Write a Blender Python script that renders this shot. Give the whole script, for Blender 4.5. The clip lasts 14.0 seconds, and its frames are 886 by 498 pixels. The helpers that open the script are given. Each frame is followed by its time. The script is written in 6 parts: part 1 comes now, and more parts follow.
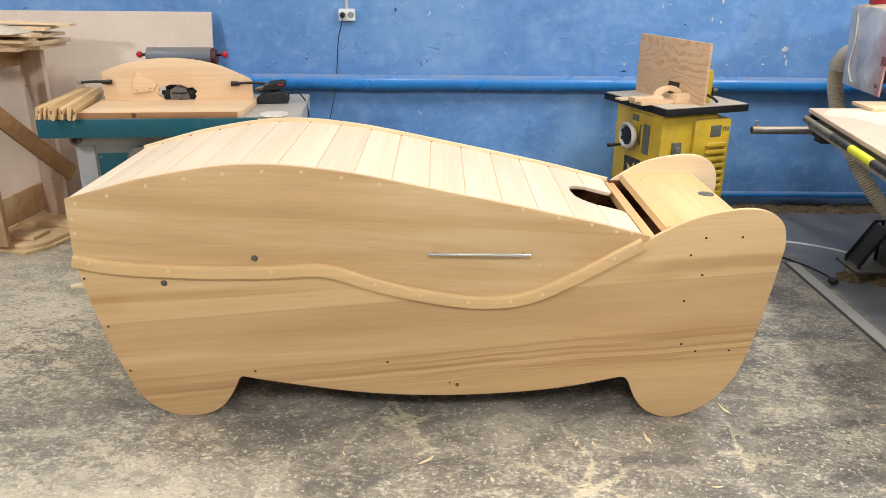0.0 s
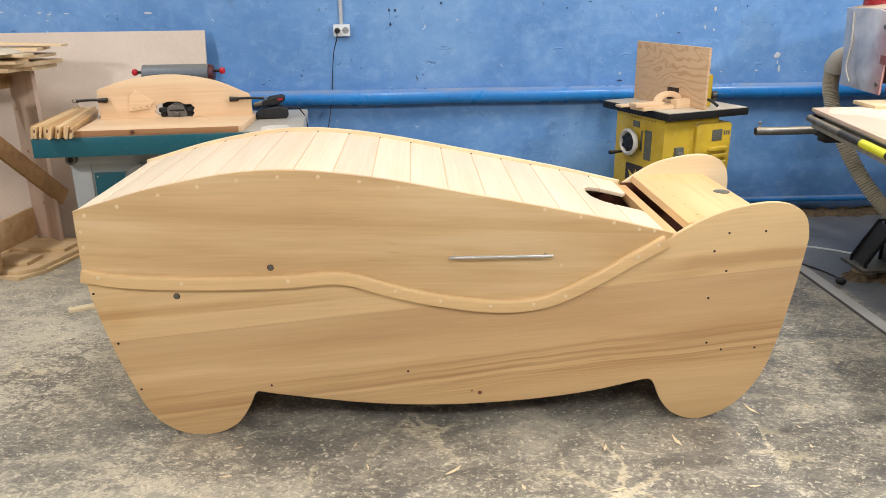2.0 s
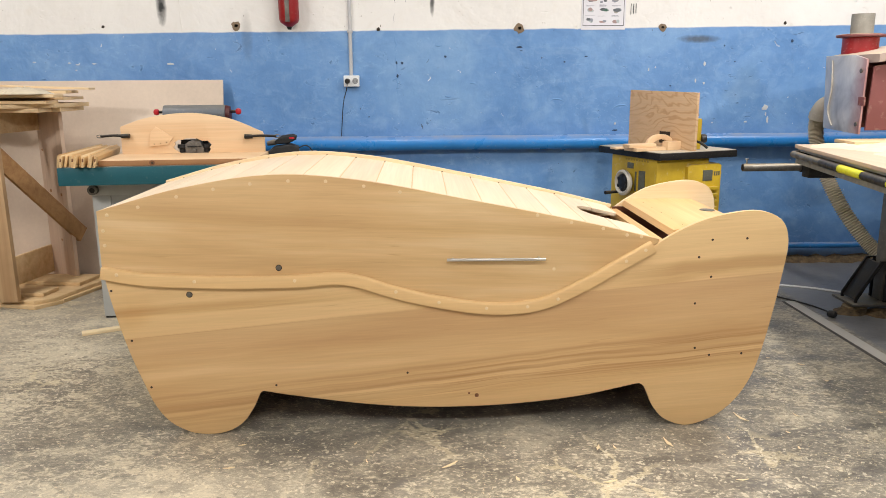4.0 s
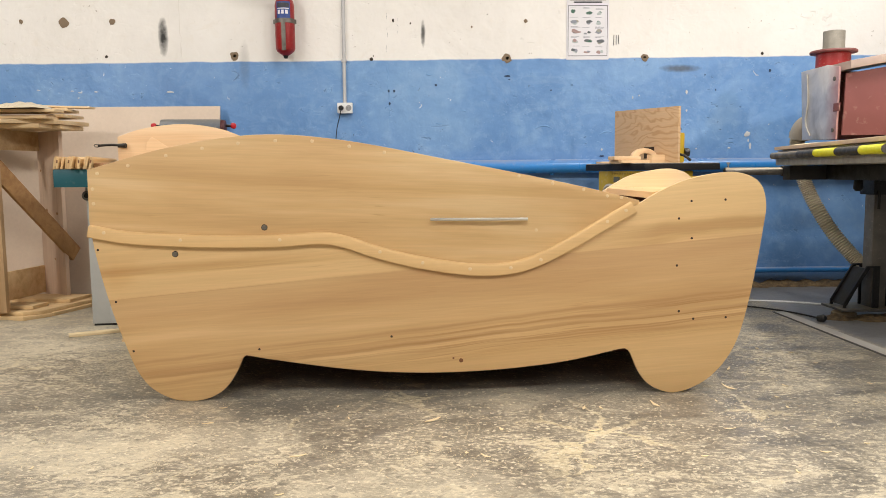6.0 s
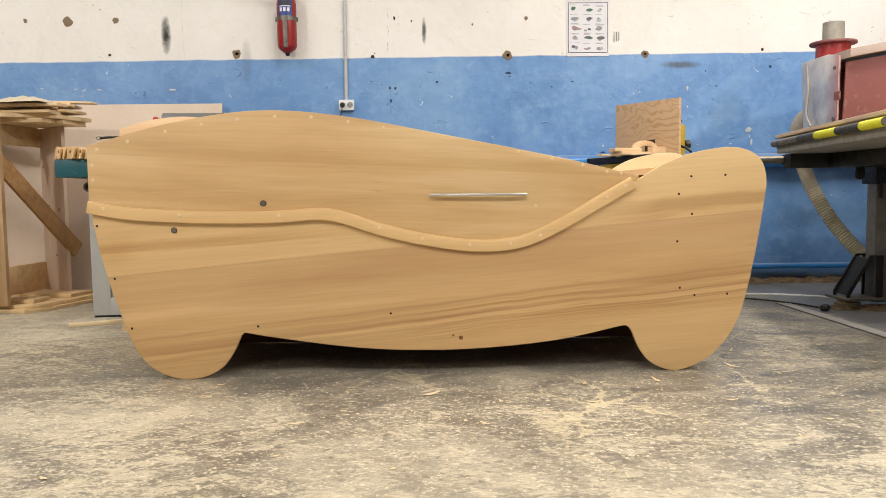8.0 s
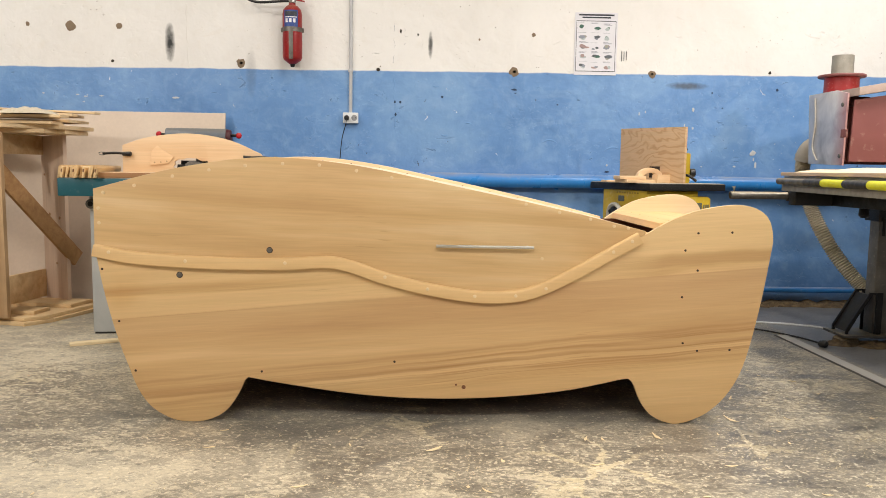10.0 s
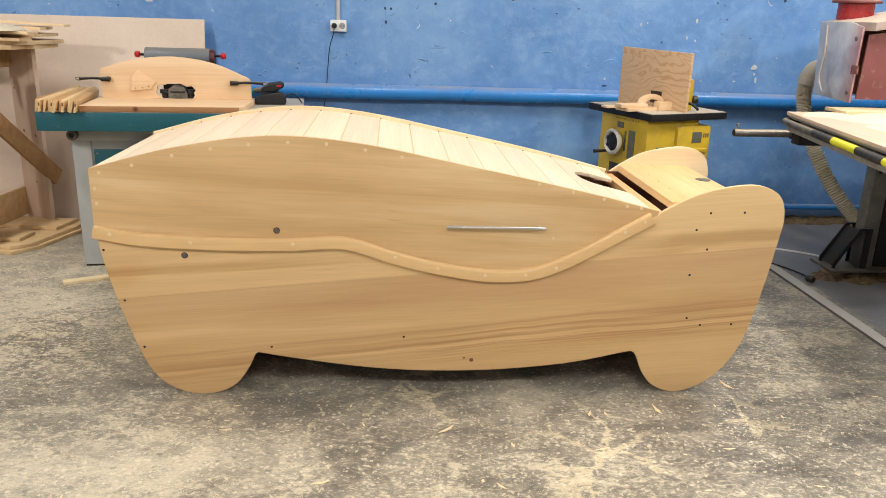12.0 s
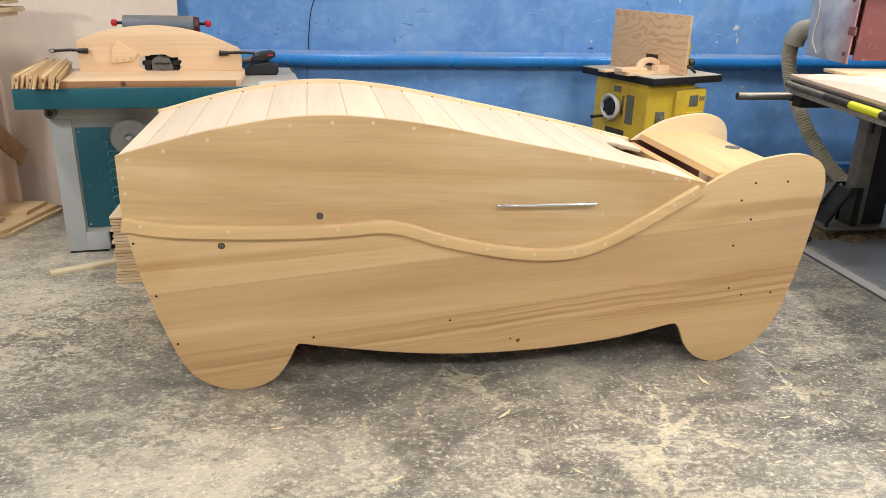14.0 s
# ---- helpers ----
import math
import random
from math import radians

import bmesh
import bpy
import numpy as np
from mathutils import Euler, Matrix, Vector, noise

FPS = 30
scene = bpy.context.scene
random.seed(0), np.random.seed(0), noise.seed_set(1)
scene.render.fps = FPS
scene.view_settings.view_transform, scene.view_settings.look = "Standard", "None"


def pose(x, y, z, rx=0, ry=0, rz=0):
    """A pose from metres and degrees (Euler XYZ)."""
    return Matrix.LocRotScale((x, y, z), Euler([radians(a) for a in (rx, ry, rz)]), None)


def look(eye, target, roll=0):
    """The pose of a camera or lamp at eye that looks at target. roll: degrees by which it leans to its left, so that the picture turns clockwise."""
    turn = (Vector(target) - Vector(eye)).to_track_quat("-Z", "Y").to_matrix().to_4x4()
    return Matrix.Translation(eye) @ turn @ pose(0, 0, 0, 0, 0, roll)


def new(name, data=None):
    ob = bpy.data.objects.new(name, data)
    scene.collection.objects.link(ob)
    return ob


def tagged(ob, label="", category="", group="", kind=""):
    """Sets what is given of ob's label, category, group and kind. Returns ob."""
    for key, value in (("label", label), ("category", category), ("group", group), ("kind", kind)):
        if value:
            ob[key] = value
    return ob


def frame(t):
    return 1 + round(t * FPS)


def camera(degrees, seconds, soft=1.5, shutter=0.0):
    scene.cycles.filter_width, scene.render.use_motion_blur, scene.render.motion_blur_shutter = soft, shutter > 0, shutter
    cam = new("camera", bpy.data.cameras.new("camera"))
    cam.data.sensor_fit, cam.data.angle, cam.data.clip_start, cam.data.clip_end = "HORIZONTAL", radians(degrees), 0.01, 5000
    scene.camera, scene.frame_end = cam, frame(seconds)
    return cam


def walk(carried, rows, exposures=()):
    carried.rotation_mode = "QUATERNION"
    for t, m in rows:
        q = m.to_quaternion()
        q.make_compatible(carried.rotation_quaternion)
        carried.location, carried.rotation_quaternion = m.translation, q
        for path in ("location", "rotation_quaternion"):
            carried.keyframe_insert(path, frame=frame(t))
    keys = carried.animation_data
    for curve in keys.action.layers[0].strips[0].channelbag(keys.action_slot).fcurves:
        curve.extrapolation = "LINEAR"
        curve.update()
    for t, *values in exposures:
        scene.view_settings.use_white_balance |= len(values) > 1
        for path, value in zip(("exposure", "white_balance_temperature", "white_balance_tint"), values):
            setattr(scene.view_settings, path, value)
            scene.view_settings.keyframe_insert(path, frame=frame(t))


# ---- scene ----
cam = camera(60.1, 14.0, soft=0.8)
PATH = [
    (0, (0.18, -2.52, 1.638), (0.197, -0.649, 0.931), 0.5),
    (0.5, (0.136, -2.491, 1.642), (0.173, -0.619, 0.938), 0.4),
    (1, (0.087, -2.465, 1.62), (0.145, -0.59, 0.926), 0.1),
    (1.5, (0.047, -2.46, 1.585), (0.116, -0.578, 0.91), -0.3),
    (2, (0.041, -2.489, 1.545), (0.11, -0.597, 0.902), -0.7),
    (2.5, (0.058, -2.576, 1.513), (0.116, -0.668, 0.916), -0.9),
    (3, (0.06, -2.662, 1.478), (0.109, -0.738, 0.935), -0.8),
    (3.2, (0.054, -2.673, 1.454), (0.099, -0.743, 0.93), -0.6),
    (5.5, (0.098, -2.814, 0.962), (0.162, -0.831, 0.711), -0.2),
    (6, (0.112, -2.833, 0.846), (0.171, -0.844, 0.647), -0.5),
    (6.5, (0.125, -2.844, 0.779), (0.18, -0.852, 0.609), -0.7),
    (7, (0.132, -2.841, 0.731), (0.184, -0.849, 0.562), -0.8),
    (7.5, (0.136, -2.84, 0.706), (0.184, -0.848, 0.537), -0.8),
    (8, (0.128, -2.839, 0.687), (0.177, -0.845, 0.537), -0.7),
    (8.5, (0.123, -2.837, 0.683), (0.172, -0.841, 0.566), -0.4),
    (8.7, (0.119, -2.841, 0.689), (0.169, -0.844, 0.582), -0.3),
    (10.8, (0.04, -2.775, 1.223), (0.124, -0.817, 0.825), 1.9),
    (11, (0.021, -2.763, 1.288), (0.117, -0.819, 0.828), 2.1),
    (11.5, (-0.024, -2.722, 1.382), (0.114, -0.806, 0.822), 1.9),
    (12, (-0.059, -2.668, 1.416), (0.082, -0.763, 0.822), 1.8),
    (12.5, (-0.086, -2.57, 1.431), (0.063, -0.675, 0.808), 1.7),
    (13, (-0.151, -2.525, 1.437), (0.044, -0.644, 0.787), 1.5),
    (13.5, (-0.315, -2.498, 1.44), (-0.053, -0.632, 0.769), 1.4),
    (14, (-0.471, -2.496, 1.445), (-0.147, -0.646, 0.755), 1.6),
]
walk(cam, [(t, look(eye, target, roll)) for t, eye, target, roll in PATH],
     exposures=[(0.0, 0.0, 6290, 11), (2.0, 0.0, 6320, 11), (3.2, 0.0, 6520, 11), (5.5, 0.0, 6980, 11), (8.7, 0.0, 7040, 11), (11.0, 0.0, 6920, 11), (12.0, 0.0, 6720, 11), (13.0, 0.0, 6440, 11), (14.0, 0.0, 6270, 11)])

# ---- light ----
world = bpy.data.worlds.new("world")
scene.world = world
world.use_nodes = True
world.node_tree.nodes["Background"].inputs["Color"].default_value = (0.9, 0.95, 1.0, 1)
world.node_tree.nodes["Background"].inputs["Strength"].default_value = 0.006

CEILING = 3.35
# shaded tubes throw their light down, bare tubes all round
LAMPS = [(-2.6, 0.60, 45), (-0.1, 0.70, 29), (3.1, 0.85, 58), (1.95, -0.05, 60), (0.3, -3.3, 74), (-2.5, -6.4, 72), (2.5, -6.4, 72)]
BARE = [(-3.8, -2.8, 315), (3.8, -2.8, 250)]
for lx, ly, watts in LAMPS:
    data = bpy.data.lights.new("tube_light", "AREA")
    data.shape, data.size, data.size_y = "RECTANGLE", 0.16, 1.25
    data.energy, data.color = watts, (1.0, 0.98, 0.965)
    lamp = new("tube_light", data)
    lamp.matrix_world = pose(lx, ly, CEILING - 0.10)
for lx, ly, watts in BARE:
    data = bpy.data.lights.new("bare_tube_light", "POINT")
    data.shadow_soft_size, data.energy, data.color = 0.16, watts, (1.0, 0.98, 0.965)
    new("bare_tube_light", data).matrix_world = pose(lx, ly, CEILING - 0.30)


# ---- materials ----
def srgb(r, g, b):
    return tuple((c / 255 / 12.92) if c <= 10 else ((c / 255 + 0.055) / 1.055) ** 2.4 for c in (r, g, b)) + (1.0,)


class Mat:
    """A small builder for node materials."""

    def __init__(self, name, rough=0.5, metal=0.0):
        self.m = bpy.data.materials.new(name)
        self.m.use_nodes = True
        self.t = self.m.node_tree
        self.b = self.t.nodes["Principled BSDF"]
        self.b.inputs["Roughness"].default_value = rough
        self.b.inputs["Metallic"].default_value = metal
        self.co = self.t.nodes.new("ShaderNodeTexCoord").outputs["Object"]

    def put(self, socket, value):
        if isinstance(value, bpy.types.NodeSocket):
            self.t.links.new(value, socket)
        elif isinstance(value, (int, float)) and socket.type == "RGBA":
            socket.default_value = (value, value, value, 1)
        else:
            socket.default_value = value

    def map(self, scale=(1, 1, 1), rot=(0, 0, 0), loc=(0, 0, 0), vec=None):
        n = self.t.nodes.new("ShaderNodeMapping")
        self.put(n.inputs["Vector"], vec or self.co)
        n.inputs["Scale"].default_value = scale
        n.inputs["Rotation"].default_value = [radians(a) for a in rot]
        n.inputs["Location"].default_value = loc
        return n.outputs["Vector"]

    def noise(self, scale, detail=4.0, rough=0.55, dist=0.0, vec=None):
        n = self.t.nodes.new("ShaderNodeTexNoise")
        self.put(n.inputs["Vector"], vec or self.co)
        n.inputs["Scale"].default_value = scale
        n.inputs["Detail"].default_value = detail
        n.inputs["Roughness"].default_value = rough
        n.inputs["Distortion"].default_value = dist
        return n.outputs["Fac"]

    def voronoi(self, scale, vec=None, feature="F1"):
        n = self.t.nodes.new("ShaderNodeTexVoronoi")
        n.feature = feature
        self.put(n.inputs["Vector"], vec or self.co)
        n.inputs["Scale"].default_value = scale
        return n.outputs["Distance"]

    def cells(self, scale, vec=None):
        """A random value for each cell of a broken pattern."""
        n = self.t.nodes.new("ShaderNodeTexVoronoi")
        self.put(n.inputs["Vector"], vec or self.co)
        n.inputs["Scale"].default_value = scale
        sep = self.t.nodes.new("ShaderNodeSeparateColor")
        self.put(sep.inputs[0], n.outputs["Color"])
        return sep.outputs[0]

    def warped(self, scale, amount):
        """Coordinates pushed about by noise."""
        n = self.t.nodes.new("ShaderNodeTexNoise")
        self.put(n.inputs["Vector"], self.co)
        n.inputs["Scale"].default_value = scale
        n.inputs["Detail"].default_value = 5
        a = self.t.nodes.new("ShaderNodeVectorMath")
        a.operation = "MULTIPLY_ADD"
        self.put(a.inputs[0], n.outputs["Color"])
        a.inputs[1].default_value = (amount, amount, amount)
        self.put(a.inputs[2], self.co)
        return a.outputs[0]

    def ramp(self, fac, *stops):
        n = self.t.nodes.new("ShaderNodeValToRGB")
        self.put(n.inputs["Fac"], fac)
        while len(n.color_ramp.elements) < len(stops):
            n.color_ramp.elements.new(0.5)
        for e, (p, c) in zip(n.color_ramp.elements, stops):
            e.position = p
            e.color = c if isinstance(c, tuple) else (c, c, c, 1)
        return n.outputs["Color"]

    def mix(self, fac, a, b, mode="MIX"):
        n = self.t.nodes.new("ShaderNodeMix")
        n.data_type, n.blend_type = "RGBA", mode
        self.put(n.inputs[0], fac)
        self.put(n.inputs[6], a)
        self.put(n.inputs[7], b)
        return n.outputs[2]

    def math(self, op, a, b=0.0, clamp=False):
        n = self.t.nodes.new("ShaderNodeMath")
        n.operation, n.use_clamp = op, clamp
        self.put(n.inputs[0], a)
        self.put(n.inputs[1], b)
        n.inputs[2].default_value = 0.0
        return n.outputs[0]

    def axis(self, k, vec=None):
        n = self.t.nodes.new("ShaderNodeSeparateXYZ")
        self.put(n.inputs[0], vec or self.co)
        return n.outputs["XYZ".index(k)]

    def random(self):
        return self.t.nodes.new("ShaderNodeObjectInfo").outputs["Random"]

    def vary(self, col, amount=0.12, hue=0.0):
        """Tone that differs from object to object."""
        n = self.t.nodes.new("ShaderNodeHueSaturation")
        v = self.math("MULTIPLY_ADD", self.random(), amount)
        v.node.inputs[2].default_value = 1 - amount / 2
        self.put(n.inputs["Value"], v)
        self.put(n.inputs["Color"], col)
        return n.outputs["Color"]

    def done(self, color, rough=None, bump=None, strength=0.3, distance=0.002):
        self.put(self.b.inputs["Base Color"], color)
        if rough is not None:
            self.put(self.b.inputs["Roughness"], rough)
        if bump is not None:
            n = self.t.nodes.new("ShaderNodeBump")
            n.inputs["Strength"].default_value = strength
            n.inputs["Distance"].default_value = distance
            self.put(n.inputs["Height"], bump)
            self.put(self.b.inputs["Normal"], n.outputs["Normal"])
        return self.m


def wood(name, light, dark, along="x", rough=0.5, vary=0.14, streak=1.0, dirt=0.0, grain=1.0):
    """Planed softwood: long soft streaks and fine fibres along one axis."""
    k = Mat(name, rough)
    st = {"x": (0.55, 7, 7), "y": (7, 0.55, 7), "z": (7, 7, 0.55)}[along]
    fi = {"x": (2.5, 130, 130), "y": (130, 2.5, 130), "z": (130, 130, 2.5)}[along]
    ri = {"x": (0.9, 26, 26), "y": (26, 0.9, 26), "z": (26, 26, 0.9)}[along]
    shift = k.t.nodes.new("ShaderNodeVectorMath")
    shift.operation = "ADD"
    k.put(shift.inputs[0], k.co)
    comb = k.t.nodes.new("ShaderNodeCombineXYZ")
    r = k.math("MULTIPLY", k.random(), 7.0)
    for i in range(3):
        k.put(comb.inputs[i], r)
    k.put(shift.inputs[1], comb.outputs[0])
    v = shift.outputs[0]
    a = k.noise(1.6, 3, 0.5, 0.4, k.map(st, vec=v))
    b = k.noise(1.0, 3, 0.6, 0.8, k.map(ri, vec=v))
    c = k.noise(1.0, 2, 0.6, 0.0, k.map(fi, vec=v))
    f = k.math("MULTIPLY_ADD", b, 0.45 * streak)
    k.put(f.node.inputs[2], k.math("MULTIPLY", a, 0.75))
    col = k.ramp(f, (0.30, light), (0.62, tuple(0.55 * x + 0.45 * y for x, y in zip(light, dark))), (0.88, dark))
    col = k.mix(0.10 * grain, col, k.ramp(c, (0.35, 0.25), (0.65, 1.0)), "MULTIPLY")
    if dirt:
        d = k.noise(5, 5, 0.65, 0.5)
        col = k.mix(k.math("MULTIPLY", k.ramp(d, (0.45, 0.0), (0.75, 1.0)), dirt), col, srgb(96, 78, 60))
    return k.done(k.vary(col, vary), bump=c, strength=0.10, distance=0.0006)


def plain(name, col, rough=0.5, metal=0.0, spots=0.12, scale=14.0, dust=0.0, bump=0.0):
    """Paint, plastic or metal with uneven gloss, scuffs and an optional film of sawdust on what faces up."""
    k = Mat(name, rough, metal)
    n = k.noise(scale, 5, 0.6, 0.3)
    f = k.noise(scale * 7, 3, 0.6)
    c = k.mix(k.ramp(n, (0.35, 0.0), (0.7, 1.0)), col, tuple(x * (1 - spots) for x in col[:3]) + (1,))
    c = k.mix(k.math("MULTIPLY", k.ramp(f, (0.60, 0.0), (0.72, 1.0)), spots), c, srgb(200, 190, 170))
    if dust:
        up = k.axis("Z", k.t.nodes.new("ShaderNodeNewGeometry").outputs["Normal"])
        d = k.math("MULTIPLY", k.ramp(up, (0.35, 0.0), (0.9, 1.0)), k.ramp(n, (0.3, 0.35), (0.65, 1.0)))
        c = k.mix(k.math("MULTIPLY", d, dust), c, srgb(205, 186, 150))
    rg = k.ramp(n, (0.3, max(rough - 0.1, 0.05)), (0.7, min(rough + 0.15, 1.0)))
    return k.done(c, rg, bump=f if bump else None, strength=bump)


slat_wood = wood("slat_wood", srgb(234, 215, 187), srgb(221, 195, 160), "y", 0.48, 0.13, 0.8)
# tongues a tone darker than the slats, with the groove's shade in the colour
groove_shade_wood = wood("groove_shade_wood", srgb(224, 194, 150), srgb(206, 172, 128), "y", 0.6, 0.08)
rim_wood = wood("rim_wood", srgb(240, 218, 180), srgb(220, 186, 138), "x", 0.48, 0.05)
batten_wood = wood("batten_wood", srgb(224, 188, 134), srgb(201, 164, 114), "x", 0.45, 0.05, 0.7)
nose_wood = wood("nose_wood", srgb(234, 196, 140), srgb(208, 156, 94), "y", 0.42, 0.06)
rough_pine = wood("rough_pine", srgb(212, 182, 142), srgb(176, 138, 98), "z", 0.7, 0.18, 1.2, 0.18)
rough_pine_x = wood("rough_pine_x", srgb(222, 194, 150), srgb(188, 150, 104), "x", 0.7, 0.2, 1.2, 0.18)
base_pine = wood("base_pine", srgb(234, 206, 160), srgb(204, 166, 118), "x", 0.7, 0.14, 1.1, 0.10)
brace_wood = wood("brace_wood", srgb(186, 144, 94), srgb(144, 102, 62), "x", 0.65, 0.1, 1.2, 0.2)
stack_wood = wood("stack_wood", srgb(232, 206, 160), srgb(196, 152, 98), "y", 0.6, 0.22, 1.1, 0.05)
pile_wood = wood("pile_wood", srgb(236, 214, 176), srgb(208, 172, 124), "x", 0.6, 0.16, 1.1, 0.05)
pinkish_pine = wood("pinkish_pine", srgb(214, 190, 168), srgb(186, 156, 134), "z", 0.65, 0.06, 0.9, 0.12)
fence_wood = wood("fence_wood", srgb(230, 202, 164), srgb(208, 166, 122), "x", 0.5, 0.08, 0.9)
peg_wood = plain("peg_wood", srgb(226, 202, 160), 0.5, 0, 0.05)
chip_wood = plain("chip_wood", srgb(232, 212, 172), 0.7, 0, 0.08)
screw_hole = plain("screw_hole", srgb(58, 42, 28), 0.8, 0, 0.2, 60)
steel = plain("steel", srgb(196, 196, 194), 0.28, 1.0, 0.10, 40)
table_grey = plain("table_grey", srgb(176, 174, 168), 0.5, 0.25, 0.2, 14, 0.4)
saw_top = plain("saw_top", srgb(190, 184, 174), 0.55, 0.2, 0.3, 12, 0.6)
ring_grey = plain("ring_grey", srgb(196, 192, 182), 0.45, 0.2, 0.12, 20)
edge_brown = wood("edge_brown", srgb(176, 132, 88), srgb(136, 92, 56), "x", 0.6, 0.1, 1.2)
knot_brown = plain("knot_brown", srgb(120, 76, 44), 0.6, 0, 0.25, 90)
# dark red-brown wood with the shade inside and under the cabin in its colour
inner_shade_dark = wood("inner_shade_dark", srgb(120, 72, 48), srgb(78, 42, 28), "x", 0.6, 0.1)
chip_dust = plain("chip_dust", srgb(218, 204, 172), 0.9, 0, 0.12, 20)
film_plastic = plain("film_plastic", srgb(206, 194, 170), 0.3, 0, 0.1, 20)
paper_cream = plain("paper_cream", srgb(214, 206, 192), 0.6, 0, 0.2, 30)
bar_steel = plain("bar_steel", srgb(206, 206, 204), 0.3, 1.0, 0.0, 4)
text_brown = plain("text_brown", srgb(150, 128, 44), 0.5)
# lighter than the door's teal: the highlight on the louvre rims is painted in
louvre_highlight = plain("louvre_highlight", srgb(74, 132, 138), 0.4)
dark_end = plain("dark_end", srgb(70, 22, 26), 0.5)
dull_steel = plain("dull_steel", srgb(120, 116, 110), 0.5, 0.8, 0.3, 22, 0.5)
channel_grey = plain("channel_grey", srgb(150, 147, 138), 0.5, 0.2, 0.25, 16, 0.5)
column_grey = plain("column_grey", srgb(122, 117, 109), 0.45, 0.3, 0.3, 9, 0.3)
foot_dirt = plain("foot_dirt", srgb(104, 90, 70), 0.9, 0, 0.35, 24, 0.5, 0.4)
black_iron = plain("black_iron", srgb(28, 27, 27), 0.5, 0.3, 0.12, 20, 0.2)
tool_black = plain("tool_black", srgb(17, 18, 20), 0.55, 0, 0.03, 30)
black_plastic = plain("black_plastic", srgb(24, 24, 26), 0.45, 0, 0.06, 30, 0.06)
teal_paint = plain("teal_paint", srgb(8, 84, 96), 0.42, 0, 0.08, 5, 0.25)
grey_paint = plain("grey_paint", srgb(176, 178, 176), 0.5, 0, 0.12, 8, 0.3)
cast_iron = plain("cast_iron", srgb(150, 150, 148), 0.4, 0.7, 0.2, 16, 0.5)
yellow_paint = plain("yellow_paint", srgb(198, 166, 44), 0.45, 0, 0.28, 5, 0.4)
red_paint = plain("red_paint", srgb(150, 26, 28), 0.4, 0, 0.2, 12, 0.25)
roof_dusty = plain("roof_dusty", srgb(176, 158, 150), 0.6, 0.0, 0.3, 3, 0.5)
red_dusty = plain("red_dusty", srgb(122, 70, 69), 0.6, 0.0, 0.18, 2.5, 0.6)
red_knob = plain("red_knob", srgb(190, 28, 40), 0.35, 0, 0.1)
roller_grey = plain("roller_grey", srgb(100, 106, 112), 0.5, 0.2, 0.15, 12, 0.2)
hose_grey = plain("hose_grey", srgb(196, 186, 164), 0.6, 0, 0.15, 12, 0.3)
elbow_grey = plain("elbow_grey", srgb(170, 163, 150), 0.6, 0, 0.2, 14, 0.5)
dust_heap = plain("dust_heap", srgb(226, 208, 172), 0.95, 0, 0.15, 20, 0.0, 0.5)
white_plastic = plain("white_plastic", srgb(226, 228, 228), 0.4, 0, 0.05)
grey_plastic = plain("grey_plastic", srgb(150, 152, 154), 0.5, 0, 0.1)
yellow_tape = plain("yellow_tape", srgb(214, 214, 28), 0.45, 0, 0.15, 18, 0.1)
conduit_grey = plain("conduit_grey", srgb(188, 189, 191), 0.5, 0, 0.1)
blue_pipe = plain("blue_pipe", srgb(44, 132, 206), 0.30, 0, 0.15, 5, 0.42)
label_grey = plain("label_grey", srgb(92, 94, 84), 0.5, 0, 0.25, 40)
label_dark = plain("label_dark", srgb(50, 44, 32), 0.5, 0, 0.3, 30)
paper = plain("paper", srgb(222, 222, 228), 0.55, 0, 0.04)
ink = plain("ink", srgb(52, 56, 66), 0.6, 0, 0.1)
label_blue = plain("label_blue", srgb(40, 70, 140), 0.5)
print_green = plain("print_green", srgb(66, 104, 92), 0.6)
print_grey = plain("print_grey", srgb(140, 146, 158), 0.6)
print_red = plain("print_red", srgb(164, 140, 138), 0.6)
print_dark = plain("print_dark", srgb(92, 98, 104), 0.6)
print_pale = plain("print_pale", srgb(176, 188, 190), 0.6)
print_tan = plain("print_tan", srgb(160, 160, 150), 0.6)


